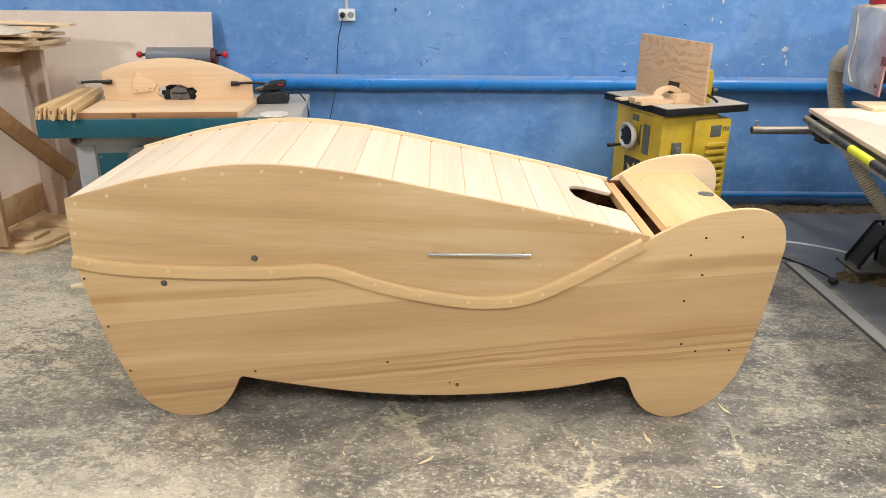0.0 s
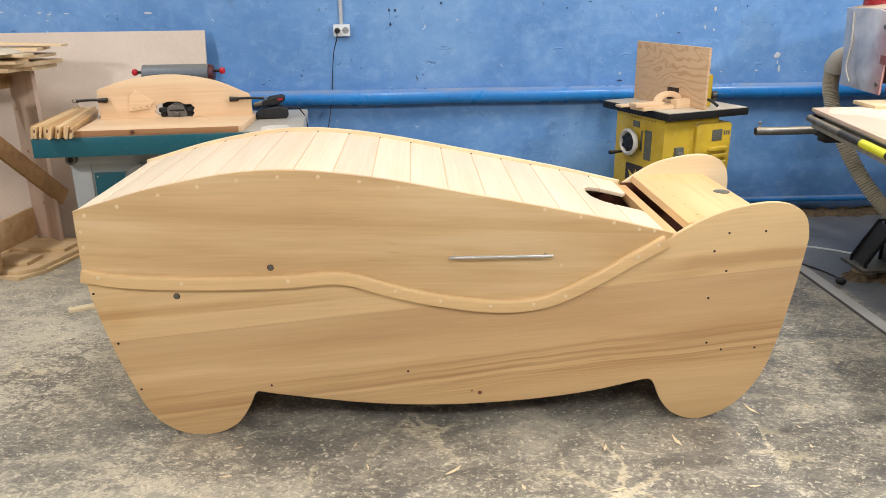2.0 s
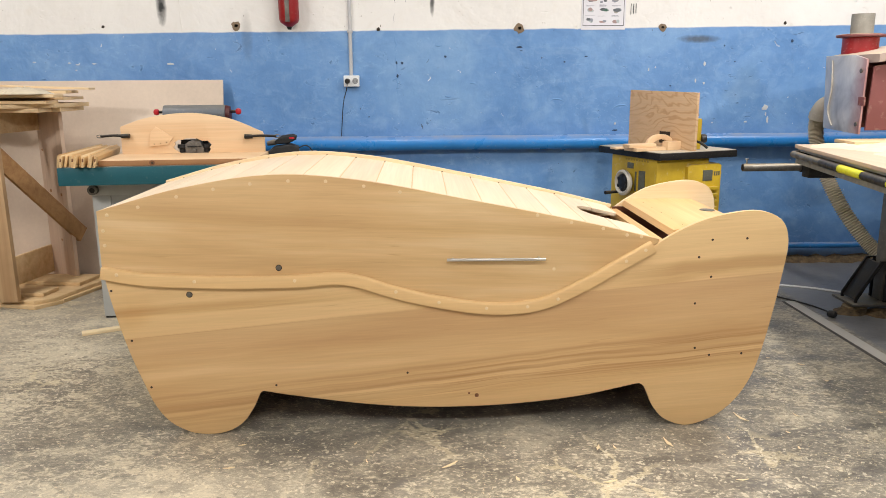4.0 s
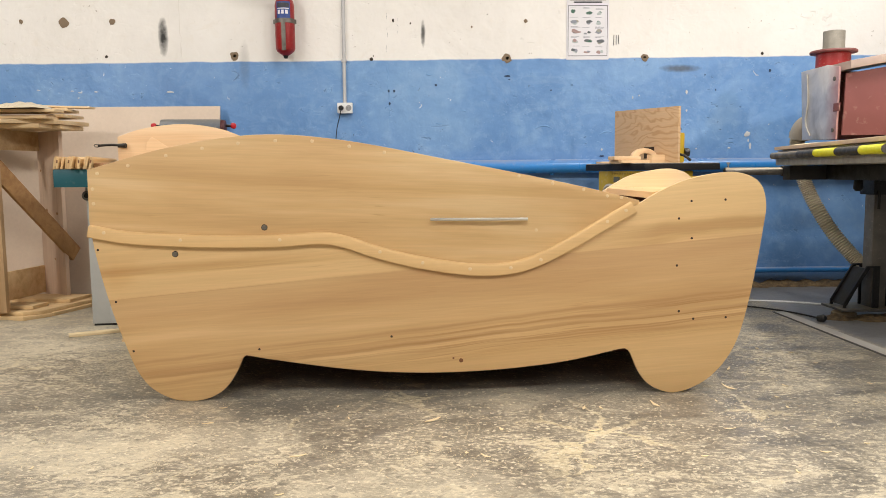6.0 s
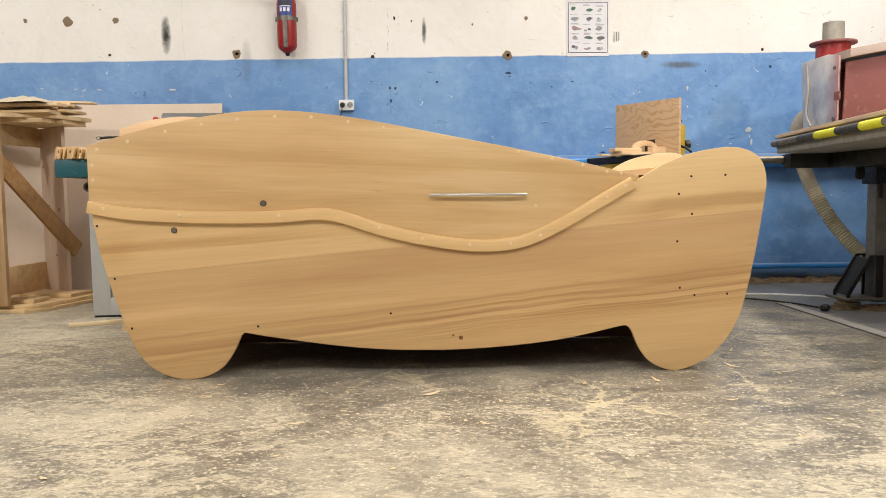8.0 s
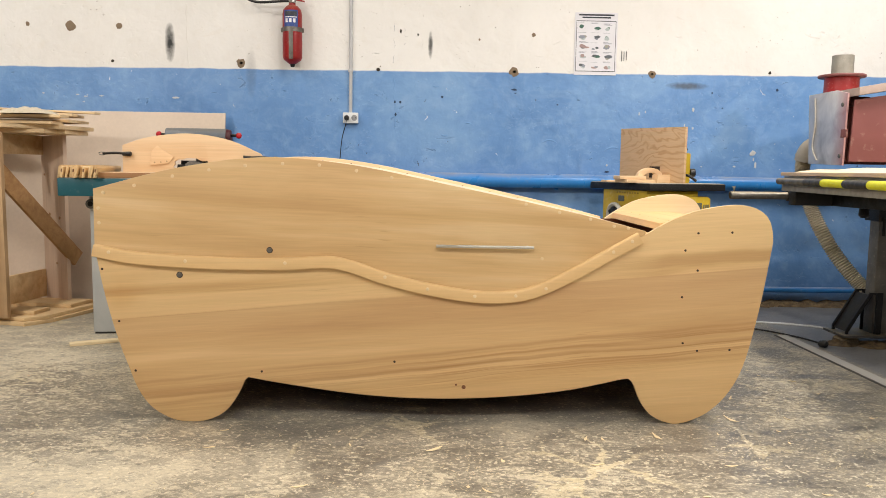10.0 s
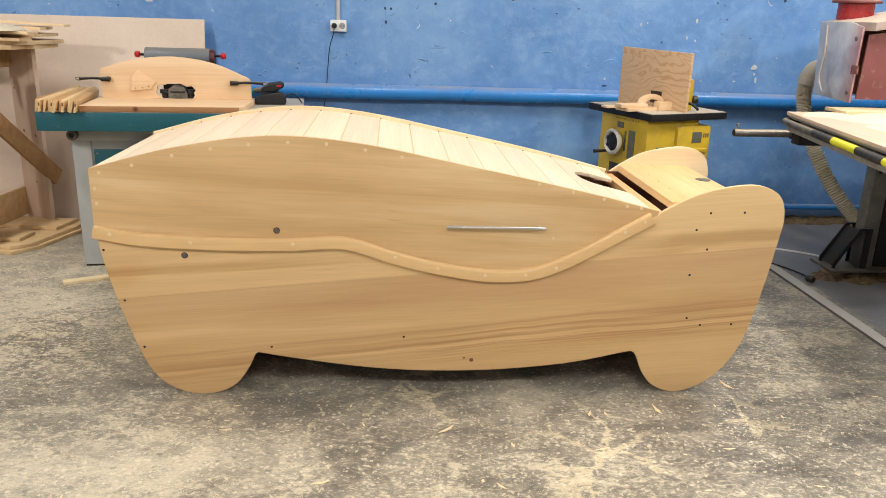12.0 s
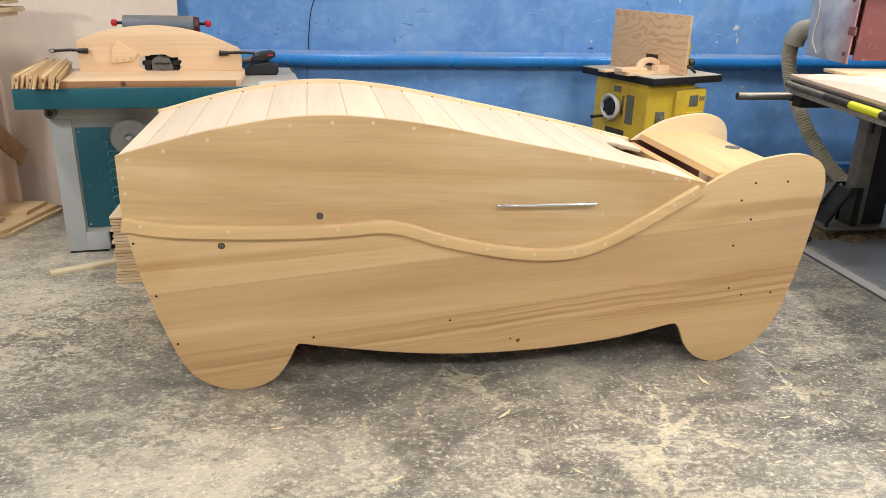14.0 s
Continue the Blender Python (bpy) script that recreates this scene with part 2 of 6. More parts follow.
def panel_wood(name, soft):
    """Edge-glued pine: wide boards that rise a little, brown heartwood bands and short mineral streaks."""
    k = Mat(name, 0.40)
    x, z = k.axis("X"), k.axis("Z")

    def rise(slope):
        """Height across boards that climb by this slope."""
        v = k.math("MULTIPLY_ADD", x, -slope)
        k.put(v.node.inputs[2], z)
        return v

    def along(fx, v, fv, shift=0.0):
        """Coordinates drawn out along the grain."""
        c = k.t.nodes.new("ShaderNodeCombineXYZ")
        k.put(c.inputs[0], k.math("MULTIPLY", x, fx))
        k.put(c.inputs[1], shift)
        k.put(c.inputs[2], k.math("MULTIPLY", v, fv))
        return c.outputs[0]

    def window(v, a0, a1, b1, b0):
        return k.math("MULTIPLY", k.ramp(v, (a0, 0.0), (a1, 1.0)), k.ramp(v, (b1, 1.0), (b0, 0.0)))

    def later(value, add):
        return k.math("ADD", value, add)

    if soft:
        v = rise(-0.052)
        wav = later(v, k.math("MULTIPLY", k.noise(1.3, 3, 0.5, 0.2, k.map((0.8, 1, 1.6))), 0.10))
        a = k.noise(1.6, 4, 0.55, 0.25, along(0.55, wav, 5.2))
        col = k.ramp(a, (0.34, srgb(224, 194, 147)), (0.50, srgb(214, 179, 129)), (0.66, srgb(199, 162, 114)))
        # the upper board is a shade darker towards its joint
        col = k.mix(k.math("MULTIPLY", window(v, 0.780, 0.782, 0.785, 0.86), 0.35), col, srgb(193, 153, 101))
        band = k.noise(1.0, 3, 0.55, 0.4, along(0.55, wav, 26.0, 3.0))
        col = k.mix(k.math("MULTIPLY", k.ramp(band, (0.54, 0.0), (0.70, 1.0)), 0.22), col, srgb(186, 144, 94))
    else:
        v = rise(0.0894)
        h = rise(0.112)
        wob = k.noise(1.1, 3, 0.5, 0.2, k.map((0.8, 1, 1)))
        wav = later(h, k.math("MULTIPLY", k.math("SUBTRACT", wob, 0.5), 0.055))
        wav = later(wav, k.math("MULTIPLY", k.math("SUBTRACT", k.noise(5.5, 3, 0.5, 0.3, k.map((0.8, 1, 1.5))), 0.5), 0.014))
        top_board = k.ramp(v, (0.4800, 0.0), (0.4815, 1.0))
        a = k.noise(1.5, 4, 0.55, 0.3, along(0.40, v, 6.0, k.math("MULTIPLY", top_board, 4.0)))
        col = k.ramp(a, (0.34, srgb(222, 188, 138)), (0.50, srgb(209, 172, 122)), (0.66, srgb(196, 157, 108)))
        col = k.mix(k.math("MULTIPLY", top_board, 0.65), col, srgb(227, 195, 143))
        # sapwood below the heart, yellow
        col = k.mix(k.math("MULTIPLY", k.ramp(wav, (0.13, 1.0), (0.20, 0.0)), 0.5), col, srgb(219, 182, 128))
        # heart: a sharp wavy upper line, then bands that thin out downwards
        b = k.noise(1.0, 3, 0.55, 0.5, along(0.42, wav, 34.0, 1.7))
        heart = k.math("MULTIPLY", window(wav, 0.095, 0.15, 0.225, 0.258), k.ramp(x, (-1.0, 0.55), (0.2, 1.0)))
        col = k.mix(k.math("MULTIPLY", k.math("MULTIPLY", heart, k.ramp(b, (0.42, 0.0), (0.53, 1.0), (0.58, 0.3), (0.66, 1.0))), 0.62), col, srgb(162, 114, 62))
        line = k.math("MULTIPLY", window(wav, 0.2435, 0.2465, 0.2525, 0.2550), k.ramp(k.noise(1.4, 2, 0.5, 0, along(1.0, wav, 2.0, 6.0)), (0.32, 0.0), (0.50, 1.0)))
        col = k.mix(k.math("MULTIPLY", line, 0.30), col, srgb(156, 109, 60))
        line = k.math("MULTIPLY", window(wav, 0.184, 0.188, 0.194, 0.201), k.ramp(k.noise(1.7, 2, 0.5, 0, along(1.0, wav, 2.0, 9.0)), (0.36, 0.0), (0.54, 1.0)))
        col = k.mix(k.math("MULTIPLY", line, 0.45), col, srgb(154, 107, 58))
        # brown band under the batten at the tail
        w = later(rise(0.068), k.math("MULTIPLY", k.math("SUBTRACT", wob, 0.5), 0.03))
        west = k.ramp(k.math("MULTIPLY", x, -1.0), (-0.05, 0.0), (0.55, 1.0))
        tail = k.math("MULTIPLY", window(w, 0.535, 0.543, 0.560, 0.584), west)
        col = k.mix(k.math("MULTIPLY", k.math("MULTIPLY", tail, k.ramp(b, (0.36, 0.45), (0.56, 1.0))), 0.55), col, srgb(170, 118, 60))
        blush = k.math("MULTIPLY", k.ramp(k.math("MULTIPLY", x, -1.0), (0.85, 0.0), (1.06, 1.0)), k.ramp(k.noise(4.0, 3, 0.5, 0.4), (0.40, 0.0), (0.60, 1.0)))
        col = k.mix(k.math("MULTIPLY", k.math("MULTIPLY", blush, window(z, 0.38, 0.46, 0.52, 0.58)), 0.26), col, srgb(188, 134, 68))
        # dark figure in the nose, above the joint
        east = k.ramp(x, (0.72, 0.0), (1.05, 1.0))
        n = later(v, k.math("MULTIPLY", k.math("SUBTRACT", k.noise(3.2, 3, 0.55, 0.6, k.map((0.8, 1, 1.6))), 0.5), 0.05))
        c = k.noise(1.0, 3, 0.55, 0.6, along(0.7, n, 40.0, 4.4))
        fig = k.math("MULTIPLY", window(n, 0.481, 0.50, 0.545, 0.572), east)
        col = k.mix(k.math("MULTIPLY", k.math("MULTIPLY", fig, k.ramp(c, (0.38, 0.25), (0.58, 1.0))), 0.58), col, srgb(168, 124, 74))
        # pinkish just under the joint, darker to the nose
        under = k.math("MULTIPLY", window(v, 0.28, 0.45, 0.4800, 0.4815), k.ramp(x, (-1.0, 0.75), (1.2, 1.0)))
        col = k.mix(k.math("MULTIPLY", under, 0.62), col, srgb(190, 151, 108))
        spot = k.voronoi(3.2, k.map((0.7, 0.2, 1.3)))
        col = k.mix(k.math("MULTIPLY", k.ramp(spot, (0.0, 1.0), (0.035, 0.0)), 0.5), col, srgb(134, 90, 52))
    # short mineral streaks, fibres and a soft clouding
    dash = k.noise(1.0, 2, 0.5, 0.2, along(5.0, v, 95.0, 2.0))
    few = k.ramp(k.noise(2.6, 2, 0.5, 0.0, k.map(loc=(3, 0, 5))), (0.52, 0.0), (0.64, 1.0))
    col = k.mix(k.math("MULTIPLY", k.math("MULTIPLY", k.ramp(dash, (0.62, 0.0), (0.72, 1.0)), few), 0.38), col, srgb(160, 118, 70))
    fine = k.noise(1.0, 2, 0.6, 0, k.map((3, 40, 170), rot=(0, -3.7, 0)))
    fibre = k.noise(1.0, 3, 0.6, 0.1, along(1.6, v, 120.0, 8.0))
    col = k.mix(0.09, col, k.ramp(fibre, (0.34, 0.35), (0.62, 1.0)), "MULTIPLY")
    col = k.mix(0.07, col, k.ramp(fine, (0.35, 0.3), (0.65, 1.0)), "MULTIPLY")
    rg = k.ramp(a, (0.3, 0.36), (0.7, 0.48))
    return k.done(col, rg, bump=fine, strength=0.08, distance=0.0005)


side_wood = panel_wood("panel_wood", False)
lid_wood = panel_wood("lid_wood", True)


def concrete():
    """Old screed: worn grey ground, flaky cream patches, trowelled pale islands, filled cracks and sawdust."""
    k = Mat("concrete", 0.5)
    y, x = k.axis("Y"), k.axis("X")

    def blob(cx, cy, rx, ry, amount):
        """A soft ellipse on the floor, to place a worn or dusty area."""
        dx = k.math("MULTIPLY", k.math("SUBTRACT", x, cx), 1 / rx)
        dy = k.math("MULTIPLY", k.math("SUBTRACT", y, cy), 1 / ry)
        d = k.math("ADD", k.math("MULTIPLY", dx, dx), k.math("MULTIPLY", dy, dy))
        return k.math("MULTIPLY", k.ramp(d, (0.1, 1.0), (1.0, 0.0)), amount)

    def total(*values):
        t = values[0]
        for v in values[1:]:
            t = k.math("ADD", t, v)
        return t

    region = k.noise(1.1, 4, 0.55, 0.4)
    wear = k.noise(4.2, 9, 0.60, 0.9, k.map((0.85, 1.15, 1)))
    flake = k.noise(19, 8, 0.68, 1.2, k.map((0.8, 1.25, 1), rot=(0, 0, 24), loc=(3, 1, 0)))
    small = k.noise(60, 5, 0.66, 0.7, k.map((0.85, 1.2, 1), loc=(1, 6, 0)))
    fine = k.noise(170, 3, 0.65)
    # how much dust lies where: the open floor, by the stand, beyond the nose (also for the brighter light there); the
    # ground by the feet is barer
    front = k.ramp(k.math("MULTIPLY", k.math("ADD", y, 0.05), -0.8), (0.0, 0.0), (1.0, 1.0))
    dust = total(k.math("MULTIPLY", k.ramp(region, (0.36, 0.0), (0.66, 1.0)), 0.34), k.math("MULTIPLY", front, 0.52),
                 blob(1.85, 0.95, 0.60, 0.95, 0.50), blob(-1.75, 0.55, 0.75, 0.8, 0.50), blob(-1.95, 1.35, 0.8, 0.8, 0.40), blob(-1.0, -0.35, 0.65, 0.40, 0.44), blob(-0.9, -0.95, 0.75, 0.50, 0.26), blob(0.72, -0.62, 0.42, 0.50, 0.22))
    # the thinner dust also paints in the shade before the cabin and its nose
    dust = k.math("SUBTRACT", dust, total(blob(1.25, -0.35, 0.65, 0.50, 0.30), blob(0.15, 0.10, 1.1, 0.42, 0.22), blob(0.35, -0.75, 0.30, 0.25, 0.10)))
    # ground: grey, cloudy, with cooler and browner places
    col = k.ramp(k.math("ADD", k.math("MULTIPLY", wear, 0.7), k.math("MULTIPLY", small, 0.3)), (0.36, srgb(90, 86, 78)), (0.48, srgb(112, 107, 97)), (0.58, srgb(136, 129, 115)), (0.70, srgb(160, 151, 133)))
    col = k.mix(k.math("MULTIPLY", k.ramp(k.noise(6.5, 4, 0.55, 0.6, k.map(loc=(7, 2, 0))), (0.54, 0.0), (0.66, 1.0)), 0.20), col, srgb(116, 115, 117))
    # thin cream skin that flakes off, over most of the dusty floor
    skin = total(k.math("MULTIPLY", flake, 0.62), k.math("MULTIPLY", wear, 0.38), k.math("MULTIPLY", dust, 0.14))
    soft_skin = k.ramp(skin, (0.47, 0.0), (0.68, 1.0))
    col = k.mix(k.math("MULTIPLY", soft_skin, 0.56), col, srgb(188, 177, 152))
    hard_skin = k.ramp(k.math("ADD", skin, k.math("MULTIPLY", k.math("SUBTRACT", small, 0.5), 0.30)), (0.588, 0.0), (0.640, 1.0))
    col = k.mix(k.math("MULTIPLY", hard_skin, 0.50), col, k.ramp(small, (0.35, srgb(196, 184, 156)), (0.65, srgb(224, 212, 184))))
    # trowelled cement, smooth and pale, in ragged islands
    isle = total(k.noise(1.5, 7, 0.56, 0.6, k.map(loc=(5.3, 2.1, 0))), k.math("MULTIPLY", flake, 0.12), blob(0.0, -0.95, 0.42, 0.34, 0.22), blob(-0.75, -0.95, 0.50, 0.28, 0.16), blob(0.75, -1.05, 0.40, 0.22, 0.10), blob(-1.05, -0.50, 0.50, 0.22, 0.14), blob(-1.95, 1.30, 0.80, 0.85, 0.34), blob(2.0, 1.0, 0.30, 0.8, 0.10), blob(-0.45, -0.40, 0.28, 0.16, 0.10))
    smooth = k.ramp(isle, (0.640, 0.0), (0.740, 1.0))
    col = k.mix(k.math("MULTIPLY", smooth, 0.45), col, k.ramp(wear, (0.35, srgb(176, 168, 150)), (0.65, srgb(204, 194, 170))))
    # dark scuffs and scratches
    scuff = k.noise(5.0, 7, 0.62, 1.2, k.map((0.5, 1.6, 1), rot=(0, 0, -32), loc=(2, 9, 0)))
    col = k.mix(k.math("MULTIPLY", k.ramp(scuff, (0.30, 1.0), (0.42, 0.0)), 0.34), col, srgb(92, 88, 82))
    # cream filler along cracks, thick in some places
    crack = k.voronoi(2.3, k.map((1.25, 0.8, 1), loc=(0.35, 0.2, 0), vec=k.warped(4.5, 0.22)), "DISTANCE_TO_EDGE")
    where = k.ramp(k.noise(1.6, 3, 0.5, 0, k.map(loc=(2.0, 8.0, 0))), (0.58, 0.0), (0.66, 0.7))
    where = k.math("ADD", where, blob(0.68, -0.60, 0.26, 0.60, 1.0), True)
    thick = k.math("SUBTRACT", crack, k.math("MULTIPLY", k.math("SUBTRACT", flake, 0.45), 0.16))
    veins = k.math("MULTIPLY", k.ramp(thick, (0.008, 1.0), (0.024, 0.0)), where)
    col = k.mix(k.math("MULTIPLY", veins, 0.72), col, k.ramp(small, (0.3, srgb(204, 188, 148)), (0.7, srgb(230, 215, 178))))
    # fine crumbs, thicker where it is dusty
    crumb = k.noise(85, 4, 0.70, 0.8, k.map((0.8, 1.2, 1), rot=(0, 0, 50), loc=(4, 2, 0)))
    lift = k.math("ADD", crumb, k.math("MULTIPLY", k.math("SUBTRACT", skin, 0.55), 0.35))
    col = k.mix(k.math("MULTIPLY", k.ramp(lift, (0.545, 0.0), (0.600, 1.0)), 0.42), col, srgb(220, 208, 182))
    col = k.mix(k.math("MULTIPLY", k.ramp(lift, (0.385, 1.0), (0.430, 0.0)), 0.30), col, srgb(86, 81, 74))
    # bits: pale chips, dark pits
    bits = k.ramp(k.math("ADD", k.cells(105, k.warped(30, 0.03)), k.math("MULTIPLY", dust, 0.03)), (0.952, 0.0), (0.960, 1.0))
    col = k.mix(k.math("MULTIPLY", bits, 0.55), col, srgb(228, 218, 192))
    pits = k.ramp(k.cells(60, k.map(loc=(9, 4, 0), vec=k.warped(14, 0.05))), (0.030, 1.0), (0.040, 0.0))
    col = k.mix(k.math("MULTIPLY", pits, 0.40), col, srgb(74, 70, 65))
    col = k.mix(0.14, col, k.ramp(fine, (0.32, 0.5), (0.62, 1.0)), "MULTIPLY")
    # smooth painted strip of floor by the machine
    right = k.ramp(k.math("MULTIPLY", k.math("SUBTRACT", x, 2.29), 20.0), (0.0, 0.0), (1.0, 1.0))
    paint = k.mix(k.math("MULTIPLY", hard_skin, 0.22), k.ramp(wear, (0.3, srgb(98, 100, 104)), (0.7, srgb(136, 137, 140))), srgb(190, 180, 158))
    col = k.mix(right, col, paint)
    h = total(k.math("MULTIPLY", hard_skin, 0.35), k.math("MULTIPLY", veins, 0.4), k.math("MULTIPLY", small, 0.35), k.math("MULTIPLY", wear, 0.5), k.math("MULTIPLY", smooth, 0.15))
    rg = k.mix(k.math("MULTIPLY", soft_skin, 0.8), k.ramp(wear, (0.35, 0.28), (0.62, 0.42)), 0.56)
    k.b.inputs["Sheen Weight"].default_value = 0.18
    k.b.inputs["Sheen Roughness"].default_value = 0.5
    k.b.inputs["Sheen Tint"].default_value = (1.0, 0.93, 0.80, 1)
    return k.done(col, rg, bump=h, strength=0.30, distance=0.004)


floor_mat = concrete()


def plaster():
    """Old uneven plaster, blue oil paint below and whitewash above, with knocks, scrapes and soot."""
    k = Mat("plaster", 0.5)
    x, z = k.axis("X"), k.axis("Z")
    wave = k.noise(2.6, 4, 0.55, 0.4)
    rough = k.noise(14, 5, 0.6, 0.3)
    cloud = k.noise(1.1, 4, 0.6, 0.5)
    line = k.math("MULTIPLY_ADD", k.noise(5, 3, 0.6), 0.018)
    edge = k.math("ADD", k.math("MULTIPLY_ADD", x, -0.006), line)
    k.put(edge.node.inputs[0].links[0].from_node.inputs[2], z)
    up = k.ramp(k.math("MULTIPLY", k.math("SUBTRACT", edge, 1.638), 120.0, True), (0.0, 0.0), (1.0, 1.0))
    blue = k.ramp(cloud, (0.30, srgb(83, 130, 184)), (0.5, srgb(99, 145, 198)), (0.70, srgb(120, 162, 207)))
    blue = k.mix(k.math("MULTIPLY", k.ramp(rough, (0.5, 0.0), (0.8, 1.0)), 0.35), blue, srgb(150, 184, 218))
    chip = k.noise(20, 4, 0.6, 0.6)
    area = k.ramp(k.noise(1.7, 2, 0.5), (0.5, 0.0), (0.62, 1.0))
    left = k.ramp(k.math("MULTIPLY_ADD", x, -0.5), (0.45, 0.0), (0.8, 1.0))
    chips = k.math("MULTIPLY", k.ramp(chip, (0.700, 0.0), (0.715, 1.0)), k.math("MAXIMUM", area, left))
    blue = k.mix(chips, blue, srgb(214, 220, 226))
    dark = k.math("MULTIPLY", k.ramp(k.noise(24, 3, 0.6, 0.4, k.map(loc=(7, 0, 3))), (0.70, 0.0), (0.72, 1.0)), k.ramp(k.noise(2.2, 2), (0.5, 0.0), (0.6, 1.0)))
    blue = k.mix(k.math("MULTIPLY", dark, 0.8), blue, srgb(58, 70, 84))
    # shallow knocks, wider than high, thick to the east of the socket and along one old crack
    knock = k.noise(13, 4, 0.55, 1.6, k.map((0.75, 1, 1.5), loc=(1, 0, 8)))
    crack_line = k.math("ABSOLUTE", k.math("ADD", x, k.math("ADD", k.math("MULTIPLY", k.noise(3.5, 4, 0.6, 0.4), 0.10), 0.045)))
    many = k.math("MAXIMUM", k.ramp(k.noise(1.9, 2, 0.5, 0, k.map(loc=(6, 0, 2))), (0.46, 0.0), (0.56, 1.0)), k.ramp(crack_line, (0.01, 1.0), (0.05, 0.0)))
    knocks = k.math("MULTIPLY", k.ramp(knock, (0.300, 1.0), (0.345, 0.0)), many)
    rims = k.math("MULTIPLY", k.math("MULTIPLY", k.ramp(knock, (0.345, 0.0), (0.365, 1.0)), k.ramp(knock, (0.375, 1.0), (0.405, 0.0))), many)
    # dark hollows and light rims put the shading of the relief into the blue
    blue = k.mix(k.math("MULTIPLY", knocks, 0.55), blue, srgb(64, 98, 142))
    blue = k.mix(k.math("MULTIPLY", rims, 0.30), blue, srgb(150, 186, 222))
    grime = k.ramp(z, (0.0, 1.0), (0.10, 0.0))
    blue = k.mix(k.math("MULTIPLY", grime, k.ramp(rough, (0.3, 0.5), (0.6, 1.0))), blue, srgb(92, 82, 68))
    white = k.ramp(cloud, (0.3, srgb(225, 223, 219)), (0.7, srgb(236, 235, 232)))
    white = k.mix(k.math("MULTIPLY", k.ramp(rough, (0.55, 0.0), (0.8, 1.0)), 0.2), white, srgb(214, 206, 192))
    haze = k.noise(3.4, 6, 0.7, 0.8, k.map((1, 1, 1.6), loc=(4, 0, 1)))
    blue = k.mix(k.math("MULTIPLY", k.ramp(haze, (0.50, 0.0), (0.72, 1.0)), 0.22), blue, srgb(164, 192, 220))
    blue = k.mix(k.math("MULTIPLY", k.ramp(haze, (0.30, 1.0), (0.46, 0.0)), 0.25), blue, srgb(74, 116, 168))
    white = k.mix(k.math("MULTIPLY", k.ramp(haze, (0.60, 0.0), (0.75, 1.0)), 0.3), white, srgb(218, 210, 196))
    speck = k.math("MULTIPLY", k.ramp(k.noise(42, 3, 0.6, 0.2, k.map(loc=(9, 0, 2))), (0.70, 0.0), (0.72, 1.0)), k.ramp(k.noise(3.0, 2), (0.5, 0.0), (0.6, 1.0)))
    white = k.mix(k.math("MULTIPLY", speck, 0.7), white, srgb(120, 104, 88))
    col = k.mix(up, blue, white)
    warp = k.noise(30, 4, 0.7)
    # soot smears and scuffs, each an ellipse with a ragged edge
    for sx, sz, rx, rz, amount in ((-1.655, 1.80, 0.045, 0.17, 1.0), (0.148, 1.815, 0.022, 0.12, 0.9), (1.97, 1.567, 0.19, 0.035, 0.75), (-1.10, 1.60, 0.05, 0.22, 0.25)):
        dx = k.math("MULTIPLY", k.math("SUBTRACT", x, sx), 1 / rx)
        dz = k.math("MULTIPLY", k.math("SUBTRACT", z, sz), 1 / rz)
        d = k.math("ADD", k.math("MULTIPLY", dx, dx), k.math("MULTIPLY", dz, dz))
        d = k.math("ADD", d, k.math("MULTIPLY", warp, 0.6))
        col = k.mix(k.math("MULTIPLY", k.ramp(d, (0.35, 1.0), (1.0, 0.0)), amount), col, srgb(56, 58, 58))
    dents = k.ramp(k.noise(7, 6, 0.68, 1.2, k.map((1, 1, 1.4), loc=(2, 0, 5))), (0.26, 0.0), (0.36, 1.0))
    h = k.math("ADD", k.math("ADD", wave, k.math("MULTIPLY", dents, 0.10)), k.math("MULTIPLY", rough, 0.22))
    h = k.math("SUBTRACT", h, k.math("MULTIPLY", k.math("ADD", k.math("ADD", chips, dark), knocks), 0.2))
    rg = k.mix(up, k.ramp(rough, (0.3, 0.36), (0.7, 0.55)), 0.9)
    return k.done(col, rg, bump=h, strength=0.75, distance=0.022)


wall_mat = plaster()


def simple_wall(name, c):
    k = Mat(name, 0.9)
    n = k.noise(2.0, 5, 0.6)
    return k.done(k.ramp(n, (0.3, c), (0.7, tuple(v * 0.9 for v in c[:3]) + (1,))), bump=n, strength=0.2)


# unseen walls and ceiling, dark grey so that little light bounces back
low_bounce_wall = simple_wall("low_bounce_wall", srgb(86, 84, 81))


def mdf():
    k = Mat("mdf_face", 0.6)
    n = k.noise(1.6, 4, 0.6, 0.4)
    f = k.noise(60, 3, 0.6)
    c = k.ramp(n, (0.3, srgb(202, 184, 166)), (0.7, srgb(218, 200, 181)))
    return k.done(k.mix(0.12, c, k.ramp(f, (0.3, 0.5), (0.7, 1.0)), "MULTIPLY"), bump=f, strength=0.05)


mdf_face = mdf()


